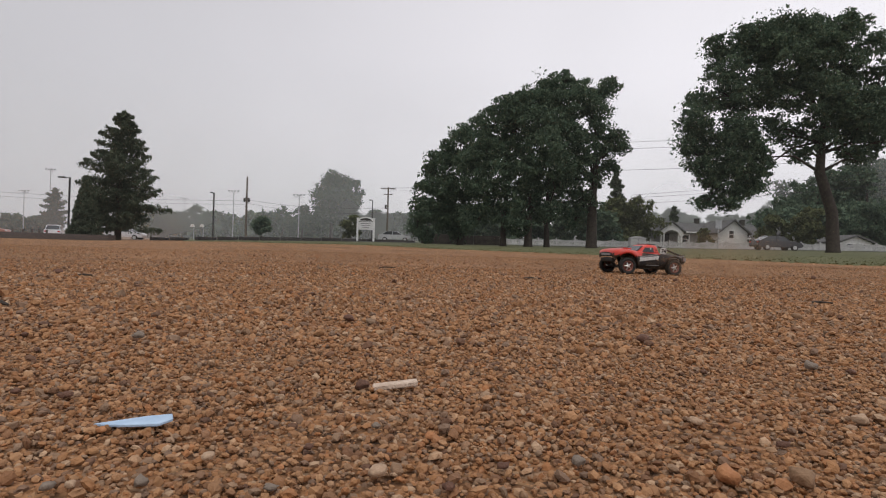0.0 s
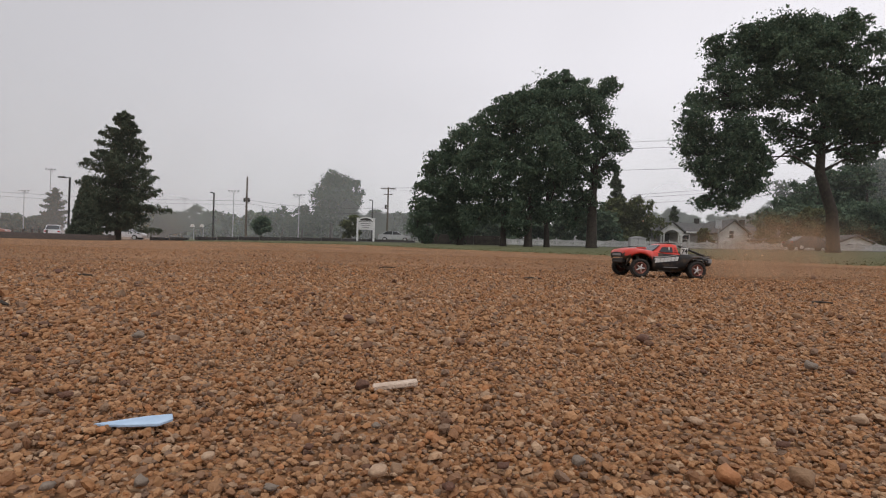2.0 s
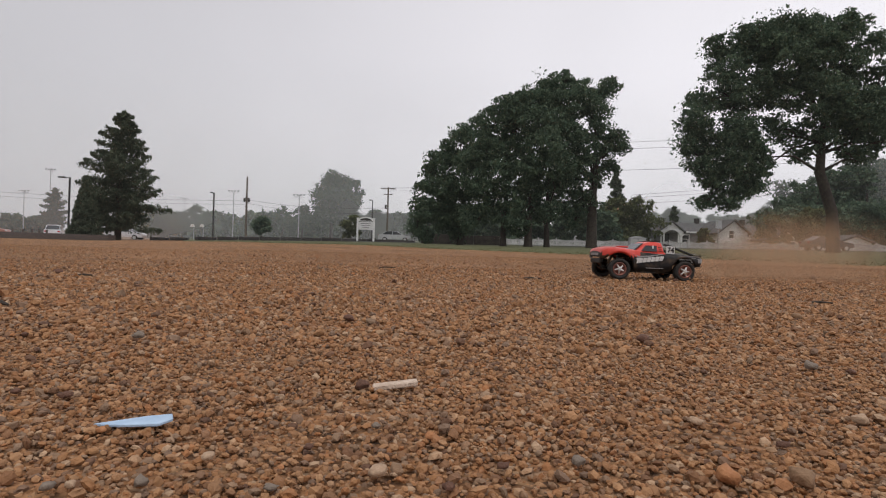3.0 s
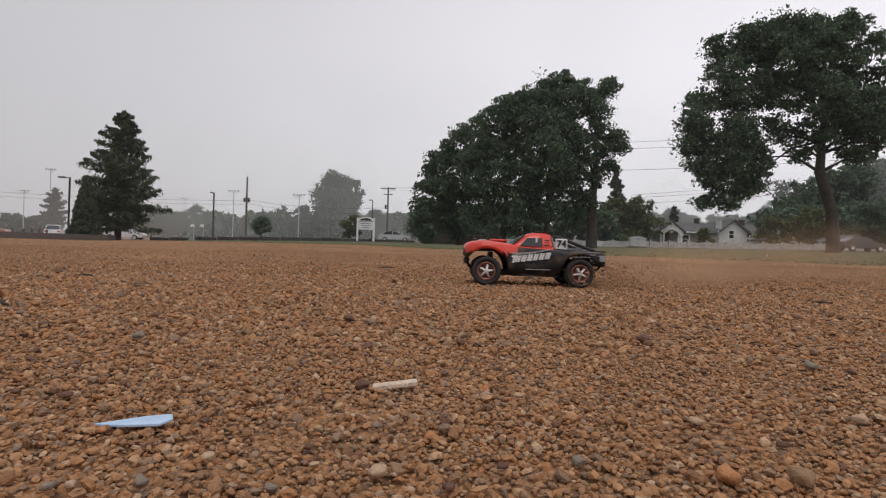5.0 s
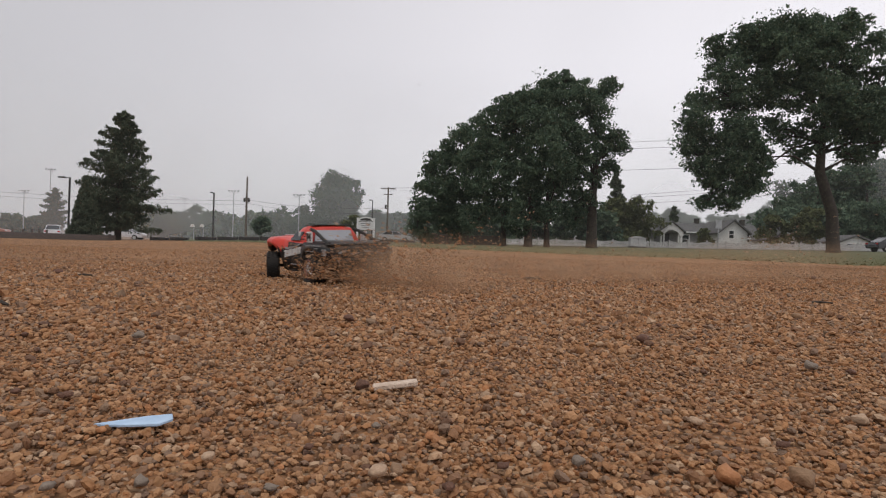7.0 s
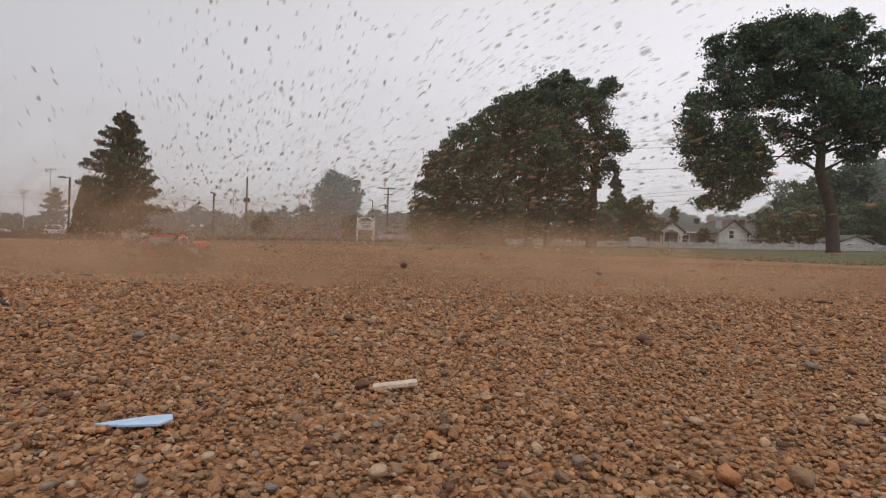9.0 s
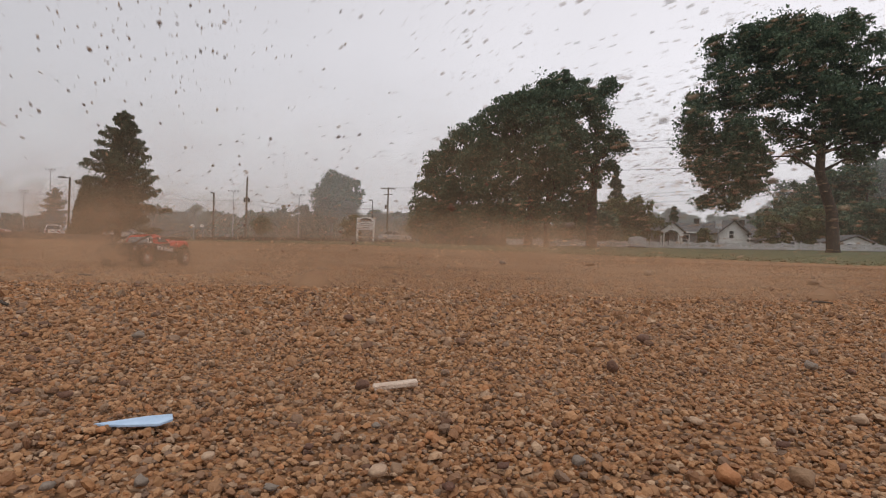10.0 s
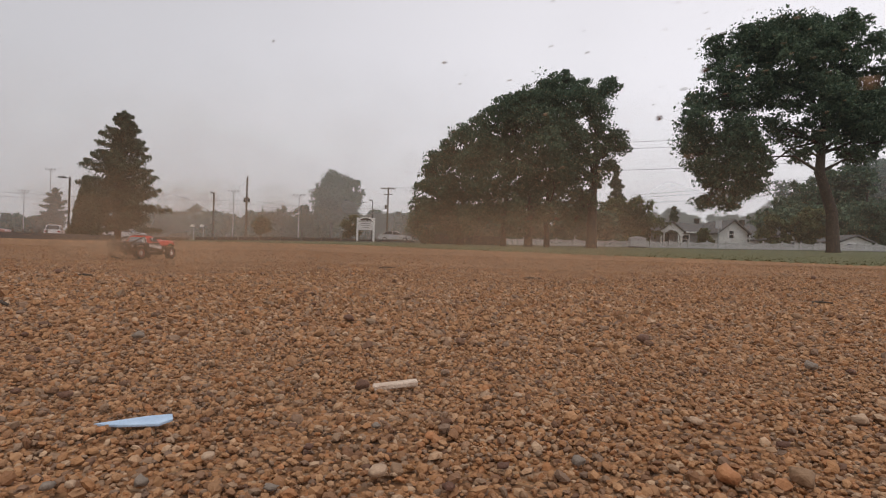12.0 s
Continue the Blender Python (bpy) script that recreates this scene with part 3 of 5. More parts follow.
simple_tree(0.648, 72, 5.6, 4.4, "yellowish green tree behind the white fence", M_leaf_light, n=8, density=55, low=0.2)
simple_tree(0.585, 74, 4.8, 4.4, "bushy tree beside the white house", M_leaf_light, n=7, density=55, low=0.15)
simple_tree(0.462, 76, 2.7, 2.4, "round shrub before the porch", M_leaf_light, n=6, density=60, low=0.15)
simple_tree(0.75, 80, 7.0, 7.0, "dark tree behind the white fence", n=9, density=45, low=0.15)
pine("spruce_tree", on_ground(0.302, 110), 15.5, 4.6, "tall thin spruce in the haze", rows=24, leaf=0.2, full=0.4)
pine("spruce_tree", on_ground(0.407, 112), 8.0, 3.2, "small spruce in the haze", rows=16, leaf=0.2, full=0.4)
pine("spruce_tree", on_ground(0.345, 116), 10.5, 3.4, "small spruce in the haze", rows=16, leaf=0.2, full=0.4)


# dark undergrowth between and behind the trunks of the grove
for i in range(13):
    tx = -0.02 + 0.026 * i
    simple_tree(tx, float(rng.uniform(73, 79)), float(rng.uniform(4.2, 6.6)), float(rng.uniform(4.2, 5.6)), "dark dense shrub behind the grove", n=7, name="shrub", density=60, low=0.12)


def far_woods(name, rows, label, leaf=0.65):
    """A long far wood: (tangent of bearing, distance, height, width) of its crowns."""
    pts, bm = [], bmesh.new()
    for tx, d, h, w in rows:
        x, y, z = on_ground(tx, d)
        tube(bm, [(x, y, z - 0.5), (x, y, z + h * 0.6)], [0.25, 0.12], 5)
        for k in range(5):
            u = rng.uniform(0.15, 0.85)
            c = (x + rng.uniform(-0.3, 0.3) * w, y + rng.uniform(-0.3, 0.3) * w, z + h * u)
            pts.append(cloud_points(c, w * 0.34 * (1.1 - 0.5 * abs(u - 0.4)), 220 if leaf > 0.5 else 330, per=14))
    me = leaf_mesh(name, np.concatenate(pts), leaf, M_leaf)
    ob = tagged(new(name, me), label, "woods", kind="stuff")
    t = part("trunks", bm, M_bark, ob)
    tagged(t, kind="stuff")
    return ob


rows = []
for i in range(46):
    tx = -0.53 + 0.62 * i / 45
    rows.append((tx + rng.uniform(-0.006, 0.006), rng.uniform(150, 178), rng.uniform(5.4, 9.2) * (0.82 + 0.25 * abs(math.sin(i * 0.9))), rng.uniform(6, 9)))
far_woods("distant_woods", rows, "long line of hazy distant woods")
rows = [(-0.86 + 0.012 * i, rng.uniform(150, 170), rng.uniform(3.5, 6.5), 6) for i in range(14)]
rows += [(0.34 + 0.013 * i, rng.uniform(135, 165), rng.uniform(7, 10), 7) for i in range(22)]
far_woods("distant_woods", rows, "low hazy woods far behind the lot and houses")
rows = []
for i in range(26):
    tx = 0.585 + 0.0125 * i
    rows.append((tx, rng.uniform(100, 114), (9 + 11 * smoothstep(0.56, 0.72, tx)) * rng.uniform(0.9, 1.05), rng.uniform(7, 9)))
    rows.append((tx, rng.uniform(90, 98), rng.uniform(5.5, 9), 7))
far_woods("hillside_woods", rows, "dark hazy wooded hillside behind the houses", leaf=0.36)
# ---- distance haze, laid over the field by translucent sheets ----
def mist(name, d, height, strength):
    """A standing translucent sheet that stands in for distance haze, fading upwards."""
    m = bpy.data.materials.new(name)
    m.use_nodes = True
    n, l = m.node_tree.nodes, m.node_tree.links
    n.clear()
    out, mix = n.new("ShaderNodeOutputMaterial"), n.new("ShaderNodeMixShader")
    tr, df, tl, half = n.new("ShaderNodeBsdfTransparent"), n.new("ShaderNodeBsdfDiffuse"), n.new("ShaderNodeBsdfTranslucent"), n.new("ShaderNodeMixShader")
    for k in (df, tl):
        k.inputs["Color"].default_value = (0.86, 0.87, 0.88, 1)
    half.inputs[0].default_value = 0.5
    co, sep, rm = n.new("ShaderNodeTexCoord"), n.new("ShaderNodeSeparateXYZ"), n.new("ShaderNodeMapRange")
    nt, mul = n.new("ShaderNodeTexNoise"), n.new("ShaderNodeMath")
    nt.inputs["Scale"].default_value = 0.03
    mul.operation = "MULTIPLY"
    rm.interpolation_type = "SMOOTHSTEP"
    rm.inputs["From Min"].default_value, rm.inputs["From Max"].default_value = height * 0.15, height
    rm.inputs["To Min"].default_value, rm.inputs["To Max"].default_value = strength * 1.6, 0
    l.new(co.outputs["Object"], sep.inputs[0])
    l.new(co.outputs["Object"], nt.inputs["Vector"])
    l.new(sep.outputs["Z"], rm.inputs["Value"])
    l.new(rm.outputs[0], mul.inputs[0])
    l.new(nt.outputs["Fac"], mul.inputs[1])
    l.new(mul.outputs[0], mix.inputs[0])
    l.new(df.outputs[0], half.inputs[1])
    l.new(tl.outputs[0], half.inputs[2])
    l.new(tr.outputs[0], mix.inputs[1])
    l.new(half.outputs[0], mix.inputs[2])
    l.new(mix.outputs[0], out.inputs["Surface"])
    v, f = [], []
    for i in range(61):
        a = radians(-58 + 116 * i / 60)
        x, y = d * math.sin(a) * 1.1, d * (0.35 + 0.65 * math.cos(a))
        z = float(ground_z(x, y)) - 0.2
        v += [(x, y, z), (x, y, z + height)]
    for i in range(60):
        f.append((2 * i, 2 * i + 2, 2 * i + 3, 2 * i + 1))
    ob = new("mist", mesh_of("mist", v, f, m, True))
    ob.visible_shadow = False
    return tagged(ob, "pale translucent sheet standing in for distance haze", "mist", kind="stuff")


# three added sheets that pale whatever stands behind them, as distance haze does
mist("haze_sheet_near", 34, 26, 0.02)
mist("haze_sheet_middle", 61, 30, 0.03)
mist("haze_sheet_far", 118, 40, 0.3)


# ---- built things round the lot ----
def lamp_post(tx, d, h, arm):
    ob = thing("street_lamp", pose(*on_ground(tx, d)), "dark bronze parking lot lamp on a square pole", "street lamp", "lot lamps")
    part("base", bm_tube([(0, 0, -0.2), (0, 0, 0.35)], [0.22, 0.22], seg=12), M_stonewall, ob, "round concrete footing")
    part("pole", bm_box((0, 0, h / 2), (0.12, 0.12, h)), M_pole, ob)
    part("arm", bm_box((-arm / 4, 0, h - 0.06), (arm / 2, 0.06, 0.06)), M_pole, ob)
    part("head", bm_box((-arm * 0.72, 0, h), (arm * 0.62, 0.32, 0.12), 0.02), M_pole, ob)
    return ob


lamp_post(-0.664, 52, 5.7, 1.0)
lamp_post(-0.408, 60, 5.1, 0.35)
lamp_post(-0.127, 74, 5.4, 0.4)


def field_light(tx, d, h):
    ob = thing("floodlight_mast", pose(*on_ground(tx, d)), "tall thin grey sports field mast in the haze", "floodlight mast", "field masts")
    part("pole", bm_tube([(0, 0, -0.3), (0, 0, h)], [0.12, 0.08]), M_steel, ob)
    part("crossbar", bm_box((0, 0, h - 0.4), (2.2, 0.08, 0.08)), M_steel, ob)
    for k in range(4):
        part("floodlight", bm_box((-1.1 + 0.73 * k, -0.1, h + 0.05), (0.36, 0.3, 0.36), 0.05), M_steel, ob)


for tx, d, h in ((-0.698, 140, 16.5), (-0.744, 140, 11), (-0.373, 135, 11.5), (-0.257, 120, 9.5), (-0.46, 170, 12)):
    field_light(tx, d, h)


def utility_pole(tx, d, h, cans, bars):
    ob = thing("utility_pole", pose(*on_ground(tx, d)), "weathered wooden utility pole carrying overhead wires", "utility pole", "utility poles")
    part("pole", bm_tube([(0, 0, -0.3), (0, 0, h)], [0.2, 0.13]), M_wood_pole, ob)
    for k in range(bars):
        part("crossarm", bm_box((0, -0.16, h - 0.3 - k * 1.0), (2.6 - k * 1.1, 0.12, 0.14)), M_wood_pole, ob)
        for s in (-1, -0.5, 0.5, 1):
            part("insulator", bm_tube([(s * (1.2 - 0.5 * k), -0.16, h - 0.23 - k), (s * (1.2 - 0.5 * k), -0.16, h - 0.05 - k)], [0.05, 0.04], seg=6), M_steel, ob)
    for s in (-1, 1)[:cans]:
        part("transformer", bm_tube([(s * 0.36, 0, h * 0.6), (s * 0.36, 0, h * 0.6 + 0.7)], [0.17, 0.17], seg=12), M_stonewall, ob)
    return ob


utility_pole(-0.35, 95, 10.6, 2, 0)
utility_pole(-0.1, 98, 9.4, 1, 2)


def wire(a, b, sag, r=0.02):
    """An overhead wire between two places given as bearing tangent, distance and height."""
    p, q = Vector((a[0] * a[1], a[1], a[2])), Vector((b[0] * b[1], b[1], b[2]))
    n = 24
    pts = [p.lerp(q, i / n) - Vector((0, 0, sag * 4 * (i / n) * (1 - i / n))) for i in range(n + 1)]
    ob = part("overhead_wire", bm_tube(pts, [r] * (n + 1), seg=5), M_wire)
    return tagged(ob, "thin black overhead wire strung between poles", "wire", "overhead wires")


for a, b, s in (((-0.35, 95, 7.2), (-0.9, 92, 7.6), 0.5), ((-0.35, 95, 6.6), (-0.9, 92, 6.9), 0.5), ((-0.35, 95, 7.4), (-0.1, 98, 7.0), 0.7), ((-0.35, 95, 6.8), (-0.1, 98, 6.2), 0.8),
                ((-0.1, 98, 10.4), (0.12, 94, 12.6), 0.5), ((-0.1, 98, 9.9), (0.12, 94, 12.0), 0.5), ((0.1, 75, 14.2), (0.9, 70, 18.2), 0.7), ((0.1, 75, 13.4), (0.9, 70, 17.2), 0.7),
                ((0.1, 75, 10.6), (0.9, 70, 14.2), 0.6), ((0.33, 80, 8.6), (0.95, 66, 12.6), 0.4), ((0.33, 80, 8.2), (0.95, 66, 11.8), 0.4), ((0.33, 80, 7.4), (0.95, 66, 11.0), 0.5)):
    wire(a, b, s)


def notice_board():
    ob = thing("notice_board", pose(*on_ground(-0.138, 66)), "white two-post notice board with an arched top", "sign")
    for s in (-1, 1):
        part("post", bm_box((s * 0.95, 0, 1.35), (0.2, 0.2, 2.7)), M_white, ob)
        part("post_cap", bm_box((s * 0.95, 0, 2.74), (0.26, 0.26, 0.08), 0.02), M_white, ob)
    part("panel", bm_box((0, 0, 1.85), (1.75, 0.12, 0.95), 0.02), M_siding, ob, "pale blank board")
    bm = bmesh.new()
    arch = [(-1.05, 2.4)] + [(1.05 * math.cos(radians(180 - 10 * k)), 2.42 + 0.48 * math.sin(radians(10 * k))) for k in range(19)] + [(1.05, 2.4)]
    prism(bm, arch, -0.08, 0.08)
    part("arched_top", bm, M_white, ob)
    bm = bmesh.new()
    prism(bm, [(0.7 * math.cos(radians(180 - 20 * k)), 2.46 + 0.3 * math.sin(radians(20 * k))) for k in range(10)], -0.1, -0.083)
    part("inset", bm, M_stonewall, ob, "dark arched inset")
    bm = bmesh.new()
    for k in range(3):
        box(bm, (0, -0.066, 2.12 - 0.22 * k), (1.2 - 0.2 * k, 0.008, 0.08))
    part("lettering", bm, M_siding_tan, ob, "faded grey rows")


notice_board()


def low_wall(tx0, d0, tx1, d1, h, name, mat, label, thick=0.35):
    a, b = Vector(on_ground(tx0, d0)), Vector(on_ground(tx1, d1))
    n = max(2, int((b - a).length / 2.2))
    ob = thing(name, Matrix.Identity(4), label, "wall")
    for i in range(n):
        p, q = a.lerp(b, i / n), a.lerp(b, (i + 1) / n)
        m = (p + q) / 2
        z = float(ground_z(m.x, m.y))
        L = (q - p).length
        hh = h * float(rng.uniform(0.94, 1.06))
        part("wall_section", bm_box((m.x, m.y, z + hh / 2 - 0.1), (L - 0.03, thick, hh + 0.2), 0.03), mat, ob)
    return ob


low_wall(-0.44, 62, -0.18, 66, 0.42, "guard_wall", M_stonewall, "low dark timber barrier along the lot")
low_wall(-0.18, 66, -0.05, 68, 0.3, "guard_wall", M_stonewall, "low dark timber barrier along the lawn")
low_wall(-0.04, 55, 0.1, 55, 0.95, "stone_wall", M_stonewall, "dark stone wall beneath the grove")
low_wall(-0.52, 60, -0.45, 61, 0.35, "guard_wall", M_stonewall, "short low dark barrier by the lot")


def mulch_bed():
    v, f = [], []
    n = 40
    for i in range(n + 1):
        tx = -0.95 + 0.37 * i / n
        w = math.sin(math.pi * i / n) ** 0.5
        for k, dd in enumerate((38.5, 40, 46, 53, 56)):
            d = 47 + (dd - 47) * max(0.25, w)
            x, y = tx * d, d
            v.append((x, y, float(ground_z(x, y)) + (0.0 if k in (0, 4) else 0.45) - 0.02))
    for i in range(n):
        for k in range(4):
            a = i * 5 + k
            f.append((a, a + 5, a + 6, a + 1))
    tagged(new("mulch_bed", mesh_of("mulch_bed", v, f, M_mulch, True)), "raised dark bark mulch bed under the evergreens", "planting bed", kind="structure")


mulch_bed()


def bollard(tx, d):
    ob = thing("bollard", pose(*on_ground(tx, d, 0.2)), "short dark wooden bollard beside the planting bed", "bollard", "bollards")
    part("post", bm_box((0, 0, 0.3), (0.17, 0.17, 0.7), 0.03), M_wood_pole, ob)
    part("cap", bm_box((0, 0, 0.66), (0.2, 0.2, 0.05), 0.01), M_stonewall, ob)


for tx in (-0.762, -0.744, -0.728, -0.715, -0.702):
    bollard(tx, 58)


def white_fence():
    """Panels of pickets between posts along the road."""
    run = [(0.105, 70), (0.2, 69), (0.3, 68.5), (0.4, 68), (0.5, 67.5), (0.6, 67), (0.7, 66.5), (0.8, 66), (1.0, 66)]
    pts = [Vector((t * d, d)) for t, d in run]
    ob = thing("picket_fence", Matrix.Identity(4), "white picket fence with square posts along the road", "fence")
    panels = {}
    for a, b in zip(pts, pts[1:]):
        n = max(1, round((b - a).length / 2.4))
        for i in range(n):
            p, q = a.lerp(b, i / n), a.lerp(b, (i + 1) / n)
            L, ang = (q - p).length, math.atan2(q.y - p.y, q.x - p.x)
            key = round(L, 1)
            if key not in panels:
                bm = bmesh.new()
                for z in (0.22, 0.66):
                    box(bm, (L / 2, 0.03, z), (L, 0.04, 0.09))
                for k in range(int(L / 0.13)):
                    u = (k + 0.5) * 0.13
                    hh = 0.76 + 0.07 * math.cos(2 * math.pi * u / L)
                    box(bm, (u, 0, hh / 2 + 0.05), (0.1, 0.025, hh))
                po = part("fence_panel", bm, M_fence, ob)
                bm = bmesh.new()
                box(bm, (0, 0, 0.42), (0.13, 0.13, 1.1))
                box(bm, (0, 0, 0.99), (0.18, 0.18, 0.05), 0.02)
                panels[key] = (po.data, part("post", bm, M_fence, ob).data)
                bpy.data.objects.remove(po)
            for nm, data in (("fence_panel", panels[key][0]), ("post", panels[key][1])):
                o = new(nm, data)
                o.parent = ob
                o.matrix_basis = Matrix.Translation((p.x, p.y, float(ground_z(p.x, p.y)))) @ Matrix.Rotation(ang, 4, "Z")
    for o in [c for c in ob.children if c.matrix_basis == Matrix.Identity(4)]:
        bpy.data.objects.remove(o)


white_fence()


def utility_box():
    ob = thing("utility_box", pose(*on_ground(0.343, 66.5)), "pale grey utility cabinet with a shallow lid before the fence", "utility cabinet")
    part("plinth", bm_box((0, 0, 0.05), (1.95, 0.9, 0.2), 0.02), M_stonewall, ob)
    part("body", bm_box((0, 0, 0.62), (1.8, 0.8, 0.95), 0.03), M_fence, ob)
    bm = bmesh.new()
    prism(bm, [(-0.95, 1.1), (0.95, 1.1), (0.95, 1.16), (0.15, 1.34), (-0.15, 1.34), (-0.95, 1.16)], -0.45, 0.45)
    part("lid", bm, M_fence, ob)
    part("door_seam", bm_box((0, -0.404, 0.62), (0.03, 0.01, 0.85)), M_stonewall, ob)


utility_box()


def post_sign(tx, d, h, w, mat, label, diamond=False):
    ob = thing("road_sign", pose(*on_ground(tx, d)), label, "road sign")
    part("post", bm_tube([(0, 0, -0.2), (0, 0, h)], [0.05, 0.05], seg=6), M_steel, ob)
    part("sign_plate", bm_box((0, -0.07, h - w * 0.35), (w, 0.03, w if diamond else w * 1.3), 0.008, rot=(0, 45 if diamond else 0, 0)) if diamond is False else bm_box((0, 0, 0), (w, 0.03, w), 0.008, rot=(0, 45, 0)), mat, ob)
    if diamond:
        ob.children[-1].location = (0, -0.07, h)


post_sign(0.031, 53, 1.15, 0.36, M_yellow, "small yellow diamond sign on a thin post", True)
post_sign(0.135, 56, 2.0, 0.5, M_white, "white rectangular sign on a thin post")
post_sign(0.101, 58, 0.75, 0.45, M_white, "small white sign near the fence")
post_sign(0.152, 58, 1.9, 0.16, M_white, "narrow white marker on a post")
post_sign(0.486, 62, 3.0, 0.7, M_steel, "grey sign plate seen from behind")


def house(name, tx, d, w, depth, wall_h, roof_h, mat, label, turn=0, gable_front=False, porch=False, windows=(), dz=0.0, px=0.0):
    ob = thing(name, pose(*on_ground(tx, d, dz), 0, 0, turn), label, "house")
    bm = bmesh.new()
    if gable_front:
        prism(bm, [(-w / 2, -0.5), (w / 2, -0.5), (w / 2, wall_h), (0, wall_h + roof_h), (-w / 2, wall_h)], 0, depth)
    else:
        box(bm, (0, depth / 2, wall_h / 2 - 0.25), (w, depth, wall_h + 0.5))
    part("wall", bm, mat, ob)
    t, o = 0.18, 0.4
    if gable_front:
        for s in (-1, 1):
            bm = bmesh.new()
            k = roof_h / (w / 2)
            prism(bm, [(s * (w / 2 + o), wall_h - k * o), (0, wall_h + roof_h), (0, wall_h + roof_h + t * 1.3), (s * (w / 2 + o), wall_h - k * o + t * 1.3)], -o, depth + o)
            part("roof", bm, M_roof, ob)
    else:
        bm = bmesh.new()
        v = [(-w / 2 - o, -o, wall_h), (w / 2 + o, -o, wall_h), (w / 2 + o, depth + o, wall_h), (-w / 2 - o, depth + o, wall_h), (-w / 2 - o, depth / 2, wall_h + roof_h), (w / 2 + o, depth / 2, wall_h + roof_h)]
        bv = [bm.verts.new(c) for c in v]
        for fc in ((0, 1, 5, 4), (2, 3, 4, 5), (0, 4, 3), (1, 2, 5), (0, 3, 2, 1)):
            bm.faces.new([bv[i] for i in fc])
        roof = part("roof", bm, M_roof, ob)
        part("chimney", bm_box((w * 0.2, depth / 2, wall_h + roof_h), (0.6, 0.6, 1.4)), M_stonewall, roof)
        part("fascia", bm_box((0, -o - 0.02, wall_h - 0.06), (w + 2 * o, 0.06, 0.2)), M_white, ob)
    for wx, wz, ww, wh in windows:
        win = part("window", bm_box((wx, -0.02, wz), (ww + 0.24, 0.06, wh + 0.24)), M_white, ob, "white window surround")
        part("pane", bm_box((wx, -0.05, wz), (ww, 0.03, wh)), M_window, win)
        part("muntin", bm_box((wx, -0.07, wz), (ww, 0.02, 0.05)), M_white, win)
    if porch:
        g = 3.4
        bm = bmesh.new()
        arch = [(px + 1.1 * math.cos(radians(15 * k)), wall_h - 0.75 + 0.85 * math.sin(radians(15 * k))) for k in range(13)]
        prism(bm, [(px - g / 2, wall_h - 0.1), (px - g / 2, wall_h - 0.75), *arch[::-1], (px + g / 2, wall_h - 0.75), (px + g / 2, wall_h - 0.1), (px, wall_h + 1.25)], -2.2, -1.8)
        p = part("porch_gable", bm, M_siding, ob)
        for s in (-1, 1):
            bm = bmesh.new()
            prism(bm, [(px + s * (g / 2 + 0.25), wall_h - 0.25), (px, wall_h + 1.25), (px, wall_h + 1.45), (px + s * (g / 2 + 0.25), wall_h - 0.05)], -2.45, 0.4)
            part("porch_roof", bm, M_roof, p)
            for q in (0.0, 0.42):
                part("column", bm_tube([(px + s * (g / 2 - 0.2 - q), -2.0, -0.3), (px + s * (g / 2 - 0.2 - q), -2.0, wall_h - 0.1)], [0.13, 0.11], seg=10), M_white, p)
        part("front_door", bm_box((px, -0.03, 1.0), (1.0, 0.06, 2.1)), M_pole, ob)
        part("porch_floor", bm_box((px, -1.1, -0.2), (g, 2.2, 0.3)), M_stonewall, ob)
    return ob


house("house", 0.441, 84, 11.5, 8, 2.4, 1.6, M_siding_tan, "grey single-storey house with a white-columned gabled porch", porch=True, px=-4.0, windows=((-1.2, 1.3, 1.2, 1.2), (3.0, 1.3, 1.8, 1.2)))
house("house", 0.513, 78, 3.9, 7, 2.3, 1.6, M_siding, "white two-storey house with a steep gable", gable_front=True, windows=((-0.3, 2.0, 0.6, 1.0),))
house("house", 0.535, 84, 4.6, 6, 1.6, 2.2, M_siding, "white house wing with a dark roof", windows=((0, 1.6, 0.9, 1.2),))
house("garage", 0.607, 76, 3.2, 5, 1.5, 1.4, M_siding, "small white gabled garage behind the fence", gable_front=True, windows=((0, 0.7, 2.2, 0.7),))
house("garage", 0.73, 74, 4.2, 5, 1.1, 0.8, M_siding, "low white gabled shed behind the fence", gable_front=True, windows=((0, 0.6, 2.4, 0.5),))


# ---- cars ----
def paint(name, c, rough=0.3):
    return material(name, [tuple(0.85 * q for q in c), c], rough, 2, spec=0.6)


M_tyre = material("rubber", [(0.018, 0.017, 0.016), (0.035, 0.03, 0.026)], 0.85, 40, bump=0.3)
M_hub = material("alloy", [(0.4, 0.4, 0.4), (0.55, 0.55, 0.55)], 0.35, 10, metal=0.8)
M_lamp_red = material("red_lens", [(0.35, 0.02, 0.02), (0.4, 0.03, 0.03)], 0.2, 3)
M_lamp_clear = material("clear_lens", [(0.6, 0.6, 0.6), (0.7, 0.7, 0.7)], 0.15, 3)


